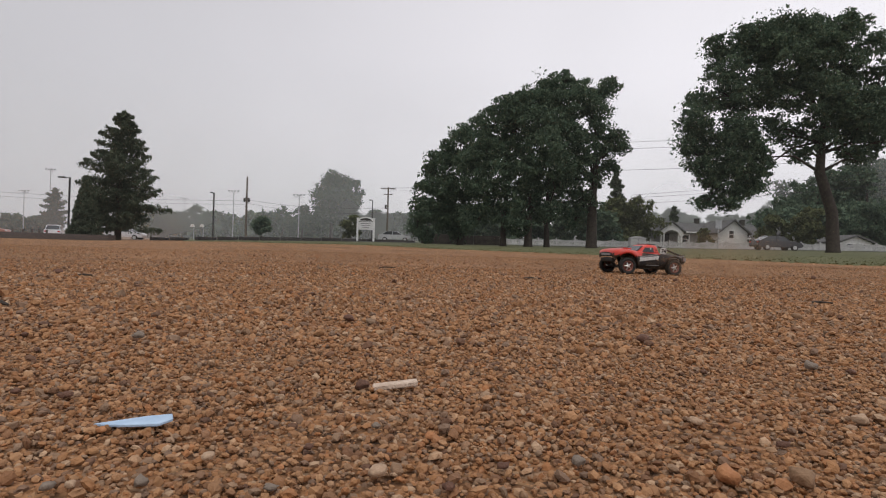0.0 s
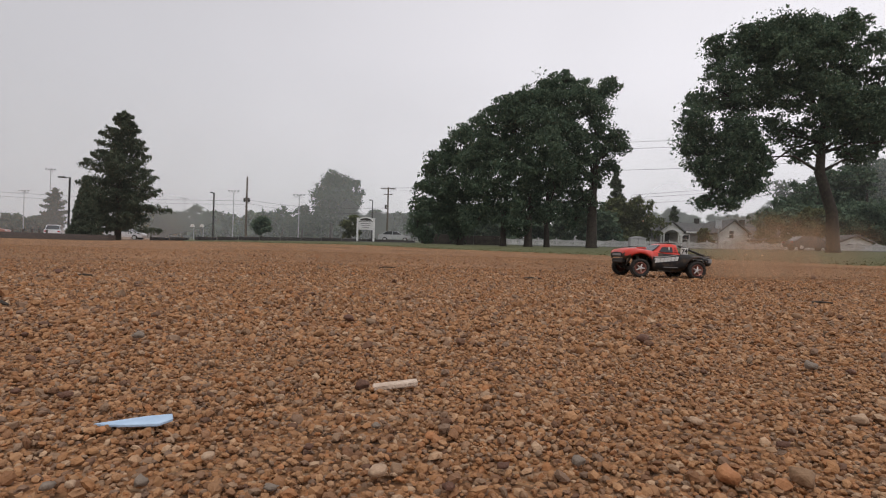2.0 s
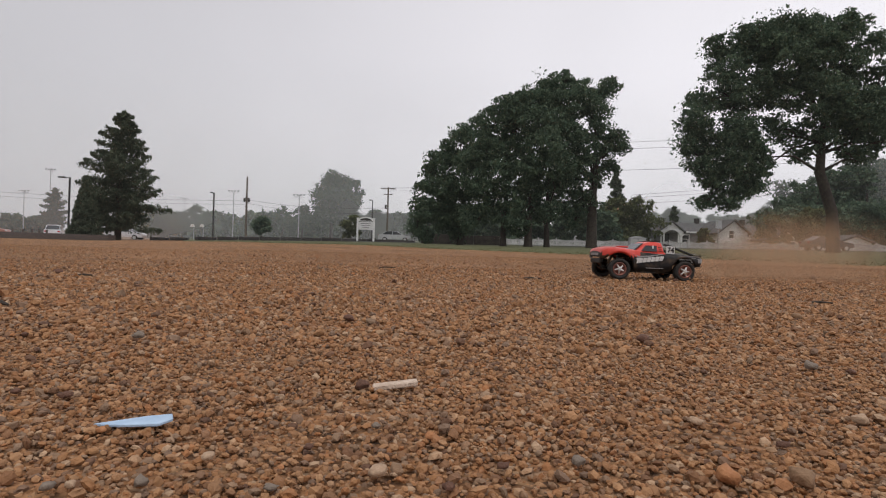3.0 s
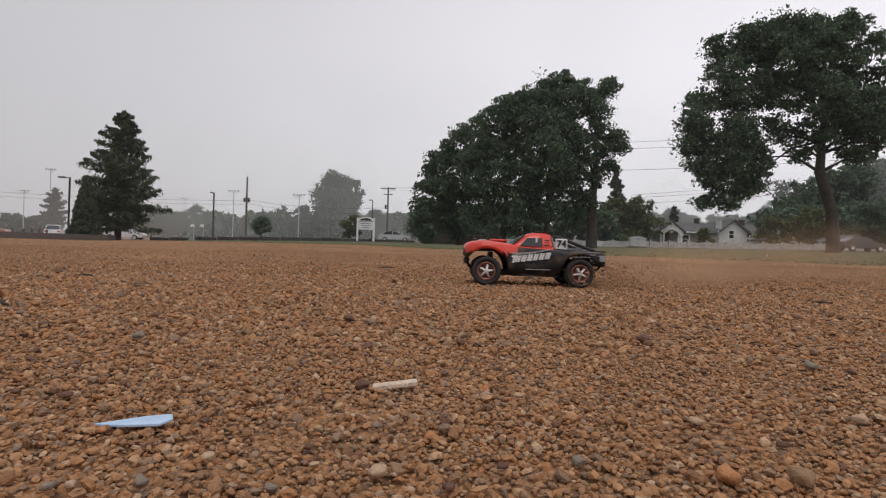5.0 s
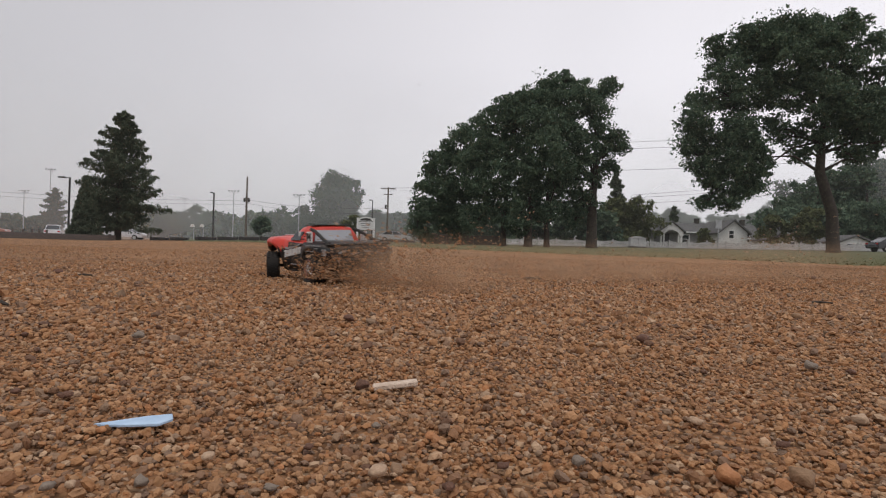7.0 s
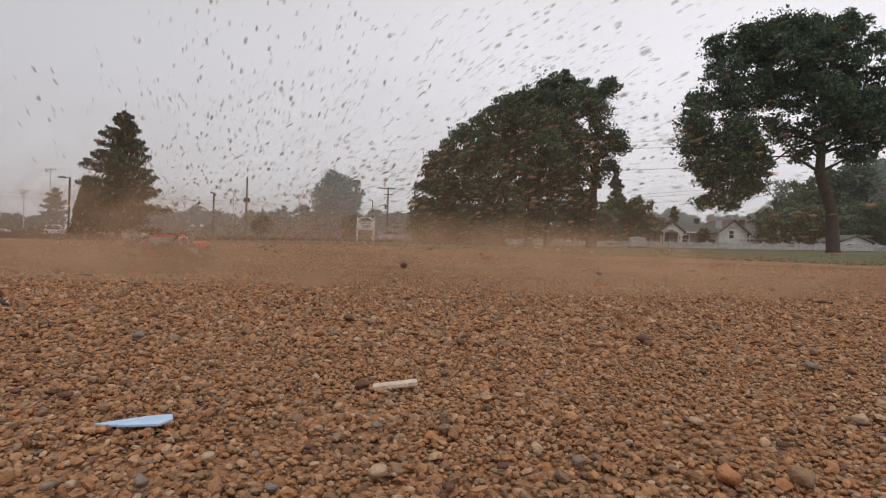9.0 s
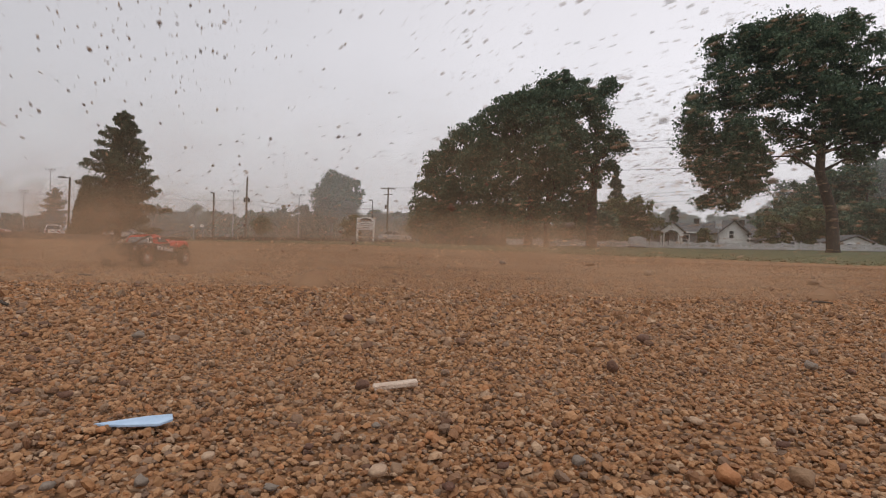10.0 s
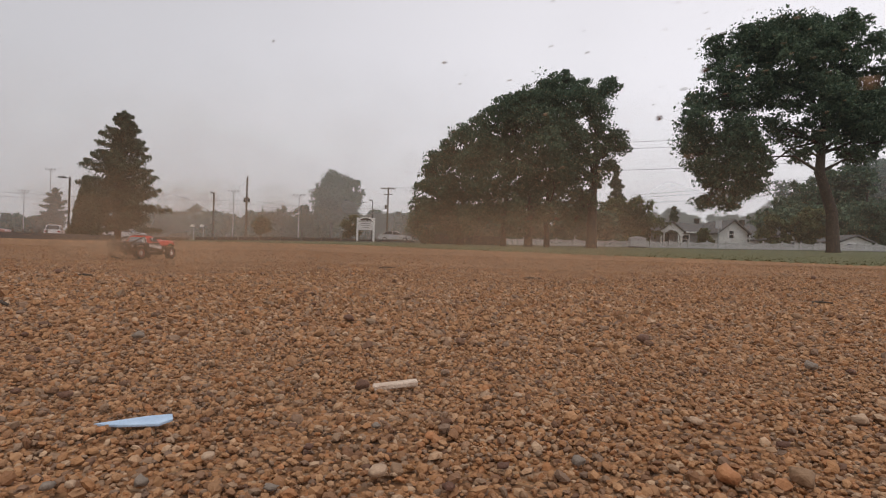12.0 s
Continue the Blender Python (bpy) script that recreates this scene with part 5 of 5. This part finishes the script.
M_stone_tan = material("tan_stone", [(0.2, 0.115, 0.06), (0.31, 0.19, 0.11)], 0.75, 90, bump=0.3)
M_stone_orange = material("orange_stone", [(0.36, 0.15, 0.06), (0.45, 0.21, 0.09)], 0.75, 90, bump=0.3)
M_stone_grey = material("grey_stone", [(0.17, 0.132, 0.102), (0.25, 0.2, 0.158)], 0.75, 90, bump=0.3)
M_stone_pale = material("pale_stone", [(0.38, 0.25, 0.16), (0.48, 0.34, 0.23)], 0.75, 90, bump=0.3)
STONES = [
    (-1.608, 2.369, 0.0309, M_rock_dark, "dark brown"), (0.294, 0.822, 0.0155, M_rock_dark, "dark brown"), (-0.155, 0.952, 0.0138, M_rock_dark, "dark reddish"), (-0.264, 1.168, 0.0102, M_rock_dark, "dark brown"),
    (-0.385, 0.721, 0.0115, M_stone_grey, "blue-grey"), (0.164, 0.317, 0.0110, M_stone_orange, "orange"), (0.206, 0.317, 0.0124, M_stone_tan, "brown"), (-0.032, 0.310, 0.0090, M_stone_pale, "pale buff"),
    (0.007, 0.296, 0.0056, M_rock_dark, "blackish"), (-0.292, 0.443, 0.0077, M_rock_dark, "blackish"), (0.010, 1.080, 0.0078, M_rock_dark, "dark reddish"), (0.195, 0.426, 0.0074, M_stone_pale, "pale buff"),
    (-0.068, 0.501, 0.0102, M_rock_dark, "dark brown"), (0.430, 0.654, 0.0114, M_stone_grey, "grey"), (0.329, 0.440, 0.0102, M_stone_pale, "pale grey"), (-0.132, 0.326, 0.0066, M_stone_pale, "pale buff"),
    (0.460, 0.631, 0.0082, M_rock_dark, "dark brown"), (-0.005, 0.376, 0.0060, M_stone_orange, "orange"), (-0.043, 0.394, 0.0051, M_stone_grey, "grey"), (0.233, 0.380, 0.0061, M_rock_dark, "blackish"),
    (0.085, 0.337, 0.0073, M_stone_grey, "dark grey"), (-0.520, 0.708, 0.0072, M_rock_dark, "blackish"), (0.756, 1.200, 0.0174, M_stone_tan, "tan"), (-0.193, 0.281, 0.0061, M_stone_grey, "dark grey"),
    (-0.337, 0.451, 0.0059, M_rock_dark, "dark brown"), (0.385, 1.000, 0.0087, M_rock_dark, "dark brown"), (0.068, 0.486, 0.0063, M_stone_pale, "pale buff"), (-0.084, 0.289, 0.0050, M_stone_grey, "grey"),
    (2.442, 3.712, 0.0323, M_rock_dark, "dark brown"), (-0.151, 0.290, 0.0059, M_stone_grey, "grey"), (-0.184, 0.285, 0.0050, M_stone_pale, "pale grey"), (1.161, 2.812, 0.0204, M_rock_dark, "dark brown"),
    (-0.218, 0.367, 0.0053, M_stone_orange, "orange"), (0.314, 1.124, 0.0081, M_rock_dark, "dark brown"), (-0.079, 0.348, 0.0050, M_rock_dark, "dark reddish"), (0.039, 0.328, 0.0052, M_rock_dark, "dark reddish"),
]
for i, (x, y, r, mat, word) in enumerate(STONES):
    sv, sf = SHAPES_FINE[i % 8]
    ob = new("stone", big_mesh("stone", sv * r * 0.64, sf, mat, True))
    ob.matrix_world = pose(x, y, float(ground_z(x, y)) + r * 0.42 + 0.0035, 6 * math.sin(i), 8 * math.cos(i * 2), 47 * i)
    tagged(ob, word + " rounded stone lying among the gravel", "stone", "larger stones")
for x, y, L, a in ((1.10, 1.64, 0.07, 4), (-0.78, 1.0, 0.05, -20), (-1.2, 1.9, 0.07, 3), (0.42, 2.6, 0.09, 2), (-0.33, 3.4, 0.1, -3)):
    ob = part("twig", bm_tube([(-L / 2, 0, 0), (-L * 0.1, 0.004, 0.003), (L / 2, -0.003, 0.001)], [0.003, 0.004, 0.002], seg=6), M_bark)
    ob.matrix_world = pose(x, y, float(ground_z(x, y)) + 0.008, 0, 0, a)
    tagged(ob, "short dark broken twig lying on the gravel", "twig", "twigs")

# ---- the truck's way, and what it throws up ----
# seconds, place, lean to the side, heading
TRUCK_ROWS = [(0, 1.323, 3.8, 0, 193), (0.5, 1.34, 3.67, 0, 190), (1, 1.332, 3.543, 0, 188), (1.5, 1.31, 3.44, 0, 187), (2, 1.264, 3.33, 0, 186), (2.5, 1.17, 3.17, 0, 185), (3, 1.047, 2.982, 0, 183.5),
              (3.6, 0.85, 2.69, 0, 183), (4.2, 0.62, 2.4, 0, 181.5), (4.8, 0.4, 2.2, 0, 180), (5, 0.33, 2.175, 0, 179), (5.5, 0.133, 2.14, 0, 173), (6, -0.068, 2.15, 0, 160), (6.5, -0.25, 2.1, -2, 146),
              (7, -0.435, 2.09, -3, 129), (7.2, -0.505, 2.12, -3, 124), (7.6, -0.68, 2.25, -4, 115), (8, -0.9, 2.46, -4, 107), (8.4, -1.14, 2.71, -4, 100), (8.8, -1.366, 2.95, -4, 94), (9.0, -1.464, 3.05, -4, 90),
              (9.4, -1.63, 3.25, -4, 85), (9.8, -1.777, 3.45, -4, 79), (10.2, -1.89, 3.6, -3, 75), (10.6, -2.0, 3.76, -2, 73), (11.2, -2.286, 4.25, 0, 74), (11.6, -2.45, 4.57, 0, 74), (12, -2.57, 4.85, 0, 74)]


def truck_at(t):
    return [float(np.interp(t, [r[0] for r in TRUCK_ROWS], [r[k] for r in TRUCK_ROWS])) for k in (1, 2, 4)]


def dust_material(name, strength):
    """Fine airborne dust: a soft round wisp, thinning towards its rim and broken by noise."""
    m = bpy.data.materials.new(name)
    m.use_nodes = True
    n, l = m.node_tree.nodes, m.node_tree.links
    n.clear()
    out, mix = n.new("ShaderNodeOutputMaterial"), n.new("ShaderNodeMixShader")
    tr, df, tl, half = n.new("ShaderNodeBsdfTransparent"), n.new("ShaderNodeBsdfDiffuse"), n.new("ShaderNodeBsdfTranslucent"), n.new("ShaderNodeMixShader")
    for k in (df, tl):
        k.inputs["Color"].default_value = (0.5, 0.33, 0.21, 1)
    half.inputs[0].default_value = 0.45
    uv = n.new("ShaderNodeTexCoord")
    sub, ln = n.new("ShaderNodeVectorMath"), n.new("ShaderNodeVectorMath")
    sub.operation, ln.operation = "SUBTRACT", "LENGTH"
    sub.inputs[1].default_value = (0.5, 0.5, 0)
    fall = n.new("ShaderNodeMapRange")
    fall.interpolation_type = "SMOOTHERSTEP"
    fall.inputs["From Min"].default_value, fall.inputs["From Max"].default_value = 0.5, 0.02
    fall.inputs["To Min"].default_value, fall.inputs["To Max"].default_value = 0.0, strength
    nt, nr, mul = n.new("ShaderNodeTexNoise"), n.new("ShaderNodeMapRange"), n.new("ShaderNodeMath")
    nt.inputs["Scale"].default_value, nt.inputs["Detail"].default_value = 5.0, 4
    nr.inputs["From Min"].default_value, nr.inputs["From Max"].default_value = 0.3, 0.65
    nr.inputs["To Min"].default_value, nr.inputs["To Max"].default_value = 0.35, 1.0
    mul.operation = "MULTIPLY"
    l.new(uv.outputs["UV"], sub.inputs[0])
    l.new(sub.outputs[0], ln.inputs[0])
    l.new(ln.outputs["Value"], fall.inputs["Value"])
    l.new(uv.outputs["Object"], nt.inputs["Vector"])
    l.new(nt.outputs["Fac"], nr.inputs["Value"])
    l.new(fall.outputs[0], mul.inputs[0])
    l.new(nr.outputs[0], mul.inputs[1])
    l.new(mul.outputs[0], mix.inputs[0])
    l.new(df.outputs[0], half.inputs[1])
    l.new(tl.outputs[0], half.inputs[2])
    l.new(tr.outputs[0], mix.inputs[1])
    l.new(half.outputs[0], mix.inputs[2])
    l.new(mix.outputs[0], out.inputs["Surface"])
    return m


M_dust = {k: dust_material("airborne_dust", 0.1 * k) for k in (1, 3, 4, 5, 7)}


def dust_puff(w, h, k):
    """A wisp of dust: one deeply bowed round veil."""
    v, f, uvs = [(0, 0.0, 0)], [], [(0.5, 0.5)]
    n, rings = 28, 6
    for i in range(1, rings + 1):
        for j in range(n):
            a, r = 2 * math.pi * j / n, i / rings
            x, z = r * math.cos(a), r * math.sin(a)
            v.append((x * w, 0.35 * min(w, 0.6) * r * r + 0.05 * math.sin(5 * x + 3 * z), z * h))
            uvs.append((0.5 + 0.5 * x, 0.5 + 0.5 * z))
    for j in range(n):
        f.append((0, 1 + j, 1 + (j + 1) % n))
        for i in range(rings - 1):
            a, b = 1 + i * n + j, 1 + i * n + (j + 1) % n
            f.append((a, a + n, b + n, b))
    me = mesh_of("dust_cloud", v, f, M_dust[k], True)
    lay = me.uv_layers.new(name="UVMap")
    for lp in me.loops:
        lay.data[lp.index].uv = uvs[lp.vertex_index]
    ob = new("dust_cloud", me)
    ob.visible_shadow = False
    return tagged(ob, "thin drifting cloud of tan dust behind the truck", "dust", "dust clouds", "stuff")


# seconds of birth and settling, place, drift, half width, half height, density
DUST = [(-1, 3.8, 1.75, 3.5, 0.12, 0.04, 0, 0.01, 0.6, 0.24, 4), (0.1, 4.4, 1.95, 3.5, 0.18, 0.07, 0, 0.015, 0.6, 0.3, 5), (0.8, 4.6, 2.1, 3.4, 0.16, 0.1, -0.02, 0.01, 0.75, 0.34, 5),
        (1.4, 5.4, 1.75, 3.25, 0.08, 0.08, -0.02, 0.01, 0.6, 0.2, 5), (2.2, 5.6, 2.0, 3.2, 0.12, 0.12, 0, 0.01, 0.9, 0.3, 4), (3.4, 7.6, 1.3, 2.9, 0.08, 0.14, 0, 0.01, 0.8, 0.18, 5),
        (4.4, 8.6, 1.0, 2.6, 0.06, 0.12, 0.03, 0.005, 0.7, 0.15, 5), (5.2, 9.5, 0.65, 2.35, 0.05, 0.12, 0.05, 0.01, 0.55, 0.13, 5),
        (6.0, 10, 0.4, 2.38, 0.06, 0.12, 0.05, 0.015, 0.6, 0.15, 5), (6.7, 10.5, 0.1, 2.4, 0.07, 0.12, 0.03, 0.02, 0.7, 0.2, 5),
        (7.4, 12.5, -0.3, 2.5, 0.1, 0.15, -0.05, 0.01, 1.0, 0.26, 4), (7.9, 12.8, -1.0, 2.75, 0.12, -0.02, -0.1, 0.01, 1.0, 0.38, 5),
        (8.2, 11.6, -2.0, 3.0, 0.18, -0.08, -0.02, 0.005, 1.1, 0.5, 5), (7.9, 11.5, 0.7, 1.8, -0.02, 0.1, -0.05, 0, 1.3, 0.2, 7),
        (8.2, 11.8, -0.7, 1.7, -0.02, 0, -0.05, 0, 1.4, 0.22, 7), (9.0, 11.2, -2.8, 3.9, 0.18, -0.05, 0, 0, 1.2, 0.45, 4), (8.0, 11.6, 0.3, 3.3, 0.1, 0, 0, 0.005, 2.6, 0.3, 5),
        (7.9, 9.2, -1.0, 2.45, 0.08, -0.22, 0.26, 0, 0.62, 0.17, 5), (8.3, 9.4, -1.4, 2.3, 0.05, -0.12, 0.1, 0, 0.8, 0.13, 5), (8.0, 11.2, 1.3, 2.4, 0.02, 0.03, -0.03, 0, 1.5, 0.17, 5), (8.3, 13.5, -0.5, 2.0, 0.35, 0.05, -0.02, 0, 3.2, 0.62, 1), (8.6, 13.5, 0.2, 1.3, 0.2, -0.03, 0, 0, 2.2, 0.34, 1), (9.1, 13.5, 0.0, 0.42, 0.0, 0, 0, 0, 1.0, 0.36, 1)]
TRAILS = [(dust_puff(0.26, 0.1, 5), 0.4, 0.05, 0), (dust_puff(0.4, 0.13, 5), 0.66, 0.07, 4.2), (dust_puff(0.24, 0.1, 7), 0.22, 0.03, 5.2), (dust_puff(0.3, 0.13, 5), 0.36, 0.08, 6.0)]
PUFFS = [dust_puff(r[8], r[9], r[10]) for r in DUST]


def puff_rows(r):
    """From under the gravel up, drifting, and down again as the dust settles."""
    t0, t1, x, y, z, vx, vy, vz = r[:8]
    low = -r[9] - 0.5
    rows = []
    for t in np.arange(0, 12.01, 0.5):
        u = float(np.clip(t, t0, t1))
        rise = float(smoothstep(t0 - 0.1, t0 + 0.5, t) * (1 - smoothstep(t1 - 0.5, t1 + 1.2, t)))
        rows.append((float(t), pose(x + vx * (u - t0), y + vy * (u - t0), low + (z + vz * (u - t0) - low) * rise, 0, 0, 3 * (u - t0))))
    return rows


def trail_rows(back, z, t0):
    """Dust that hangs close behind the tail, from t0 on."""
    rows = []
    for k in range(61):
        t = k / 5
        x, y, head = truck_at(max(0, t - 0.1))
        a = radians(head)
        up = float(smoothstep(t0 - 0.5, t0 + 0.3, t)) if t0 else 1.0
        rows.append((t, pose(x - back * math.cos(a), y - back * math.sin(a), -0.5 + (0.5 + z) * up + 0.008 * math.sin(4 * t), 0, 0, 10 * math.sin(t))))
    return rows


SLOW_G = 0.15  # the film runs about eight times slower than life


def throw(t_mid, place, speed):
    """The flight of a stone flung by the truck's wheels that is at a place at t_mid: start time, start, velocity."""
    t0 = t_mid
    for _ in range(6):
        sx, sy, head = truck_at(min(12, max(0, t0)))
        a = radians(head)
        sx, sy = sx - 0.2 * math.cos(a), sy - 0.2 * math.sin(a)
        T = max(0.35, math.hypot(place[0] - sx, place[1] - sy) / speed)
        t0 = t_mid - T
    v = ((place[0] - sx) / T, (place[1] - sy) / T, (place[2] - 0.02) / T + 0.5 * SLOW_G * T)
    return t0, (sx, sy, 0.02), v


def flight_rows(t0, p, v, spin, deep):
    """At rest in the ground, up and over in a curve, and to rest in the ground again."""
    flight = (v[2] + math.sqrt(v[2] ** 2 + 2 * SLOW_G * deep)) / SLOW_G
    t0 = max(t0, -flight)
    step = 0.3
    rows = []
    ts = sorted({0.0, 12.0, *[round(t, 2) for t in np.arange(max(0, t0), min(12, t0 + flight) + 1e-6, step)], *([round(t0 - 0.1, 2)] if t0 > 0.2 else [])})
    for t in ts:
        u = min(max(t - t0, 0.0), flight)
        z = p[2] + v[2] * u - 0.5 * SLOW_G * u * u
        if t < t0 - 0.01:
            z = -deep
        rows.append((t, pose(p[0] + v[0] * u, p[1] + v[1] * u, max(z, -deep), spin * u, spin * 0.6 * u, 0)))
    return rows


FLYING = []


def spray(n, t_span, tx, e, d, speed, stones, spread, size, top=9.0):
    """Clusters and single stones in the air about the given times, bearings, elevations and distances."""
    for i in range(n):
        t = float(rng.uniform(*t_span))
        dd = float(rng.uniform(*d))
        place = (float(rng.uniform(*tx)) * dd, dd, 0.13 + float(rng.uniform(*e)) * dd)
        t0, p, v = throw(t, place, float(rng.uniform(*speed)))
        away = [math.dist((p[0] + v[0] * u, p[1] + v[1] * u, p[2] + v[2] * u - 0.5 * SLOW_G * u * u), (0, 0, 0.13)) for u in np.arange(0, 9, 0.1)]
        if min(away) < 0.45 + 2 * spread or v[2] ** 2 / (2 * SLOW_G) > top:
            continue
        if stones > 1:
            pos = rng.normal(0, 1, (stones, 3)) * np.array([spread, spread, spread * 0.6])
            sz = np.clip(size * np.exp(rng.normal(0, 0.45, stones)), 0.0008, 0.006)
            ob = tagged(new("flying_gravel", scatter("flying_gravel", SHAPES, pos, sz, 1.0, M_grit)), "spray of small brown stones flung into the air", "gravel", "flung gravel", "stuff")
            FLYING.append((ob, flight_rows(t0, p, v, 12, spread * 2.2)))
        else:
            sv, sf = SHAPES[int(rng.integers(0, 8))]
            mat = (M_stone_grey, M_rock_dark, M_stone_tan, M_rock_dark)[i % 4]
            r = size * float(rng.uniform(0.7, 1.4))
            ob = tagged(new("flung_stone", big_mesh("flung_stone", sv * r, sf, mat, True)), "small stone flung into the air by the wheels", "stone", "flung stones")
            FLYING.append((ob, flight_rows(t0, p, v, 60, 0.03)))


def wheel_spray(side, t0, t1, n, reach, high):
    """Grit torn up behind a rear wheel, carried along with the truck."""
    u = rng.uniform(0, 1, n) ** 0.8
    pos = np.stack([-0.13 - reach * u, side * 0.125 + rng.normal(0, 0.03 + 0.07 * u, n), 0.01 + rng.uniform(0, 1, n) ** 1.6 * (0.05 + high * u)], 1)
    sz = np.clip(0.0017 * np.exp(rng.normal(0, 0.45, n)), 0.0006, 0.005)
    ob = tagged(new("flying_gravel", scatter("flying_gravel", CHIPS, pos, sz, 1.0, M_pebble, False)), "grit torn up behind the truck's rear wheel", "gravel", "flung gravel", "stuff")
    rows = []
    for k in range(61):
        t = k / 5
        x, y, head = truck_at(t)
        up = float(smoothstep(t0, t0 + 0.6, t) * (1 - smoothstep(t1 - 0.6, t1, t)))
        wob = math.sin(t * 9 + side)
        rows.append((t, pose(x, y, -0.4 + 0.4 * up + 0.006 * wob, 2 * wob, 3 * math.cos(t * 7), head)))
    FLYING.append((ob, rows))


for side in (-1, 1):
    wheel_spray(side, 4.0, 8.4, 800, 0.3, 0.06)
    wheel_spray(side, 5.6, 9.6, 1500, 0.55, 0.13)
    wheel_spray(side, 0.0, 12.5, 90, 0.22, 0.05)

# low spray behind the wheels, then the great fan thrown towards the camera, then stragglers
spray(10, (0.5, 4.5), (0.36, 0.62), (-0.04, 0.03), (2.9, 3.4), (0.4, 0.8), 14, 0.1, 0.0022)
spray(26, (4.6, 7.4), (0.1, 0.7), (-0.045, 0.02), (2.1, 2.9), (1.0, 1.5), 50, 0.13, 0.0026, top=0.4)
spray(16, (6.2, 7.8), (-0.1, 0.4), (0.0, 0.1), (2.1, 2.8), (0.9, 1.3), 50, 0.15, 0.0026, top=0.45)
spray(60, (8.6, 10.0), (-0.7, 0.36), (0.02, 0.42), (1.3, 2.4), (1.0, 1.6), 80, 0.2, 0.0029)
spray(22, (8.6, 10.2), (-0.5, 0.75), (-0.1, 0.12), (1.2, 2.3), (1.0, 1.6), 60, 0.18, 0.0028)
spray(26, (8.6, 9.9), (-0.05, 0.32), (0.0, 0.2), (1.5, 2.4), (1.0, 1.6), 90, 0.16, 0.0026)
spray(16, (10.0, 11.4), (-0.6, 0.35), (0.0, 0.42), (1.2, 2.4), (1.0, 1.5), 40, 0.22, 0.0028)
spray(8, (11.2, 12.0), (-0.7, 0.4), (0.0, 0.4), (1.2, 2.4), (0.9, 1.4), 14, 0.22, 0.0024)
spray(90, (8.5, 12.0), (-0.75, 0.75), (-0.25, 0.44), (0.6, 1.4), (0.7, 1.3), 1, 0, 0.0042)
spray(16, (9.4, 11.8), (-0.6, 0.6), (-0.3, 0.42), (0.55, 0.8), (0.7, 1.2), 1, 0, 0.006)
spray(14, (5.5, 7.3), (-0.2, 0.6), (-0.05, 0.12), (1.8, 2.6), (1.0, 1.5), 1, 0, 0.0035)


# ---- motion ----
def motions():
    walk(truck, [(t, pose(x, y, float(ground_z(x, y)) + 0.003, lean, float(np.interp(t, [0, 2, 3.2, 5, 6.5, 8], [-0.8, -1, -0.8, 0, 0, 0])), head)) for t, x, y, lean, head in TRUCK_ROWS])
    for (front, s), hub in WHEELS.items():
        rows, a = [], 0.0
        for i in range(121):
            t = i / 10
            steer = float(np.interp(t, [0, 4.8, 5.5, 6.2, 8.2, 9, 12], [-8, -5, -12, -24, -26, 8, 12])) if front else 0
            rows.append((t, pose(0.1675 if front else -0.1675, s * 0.126, 0.053, 0, a, steer)))
            a += 34 if front else 78
        walk(hub, rows)
    walk(road_car, [(t, pose(*on_ground(0.589 + 0.0298 * t, 59))) for t in (0, 2, 4, 6, 8, 10, 12)])

    for r, ob in zip(DUST, PUFFS):
        walk(ob, puff_rows(r))
    for ob, back, z, t0 in TRAILS:
        walk(ob, trail_rows(back, z, t0))
    for ob, rows in FLYING:
        walk(ob, rows)


motions()
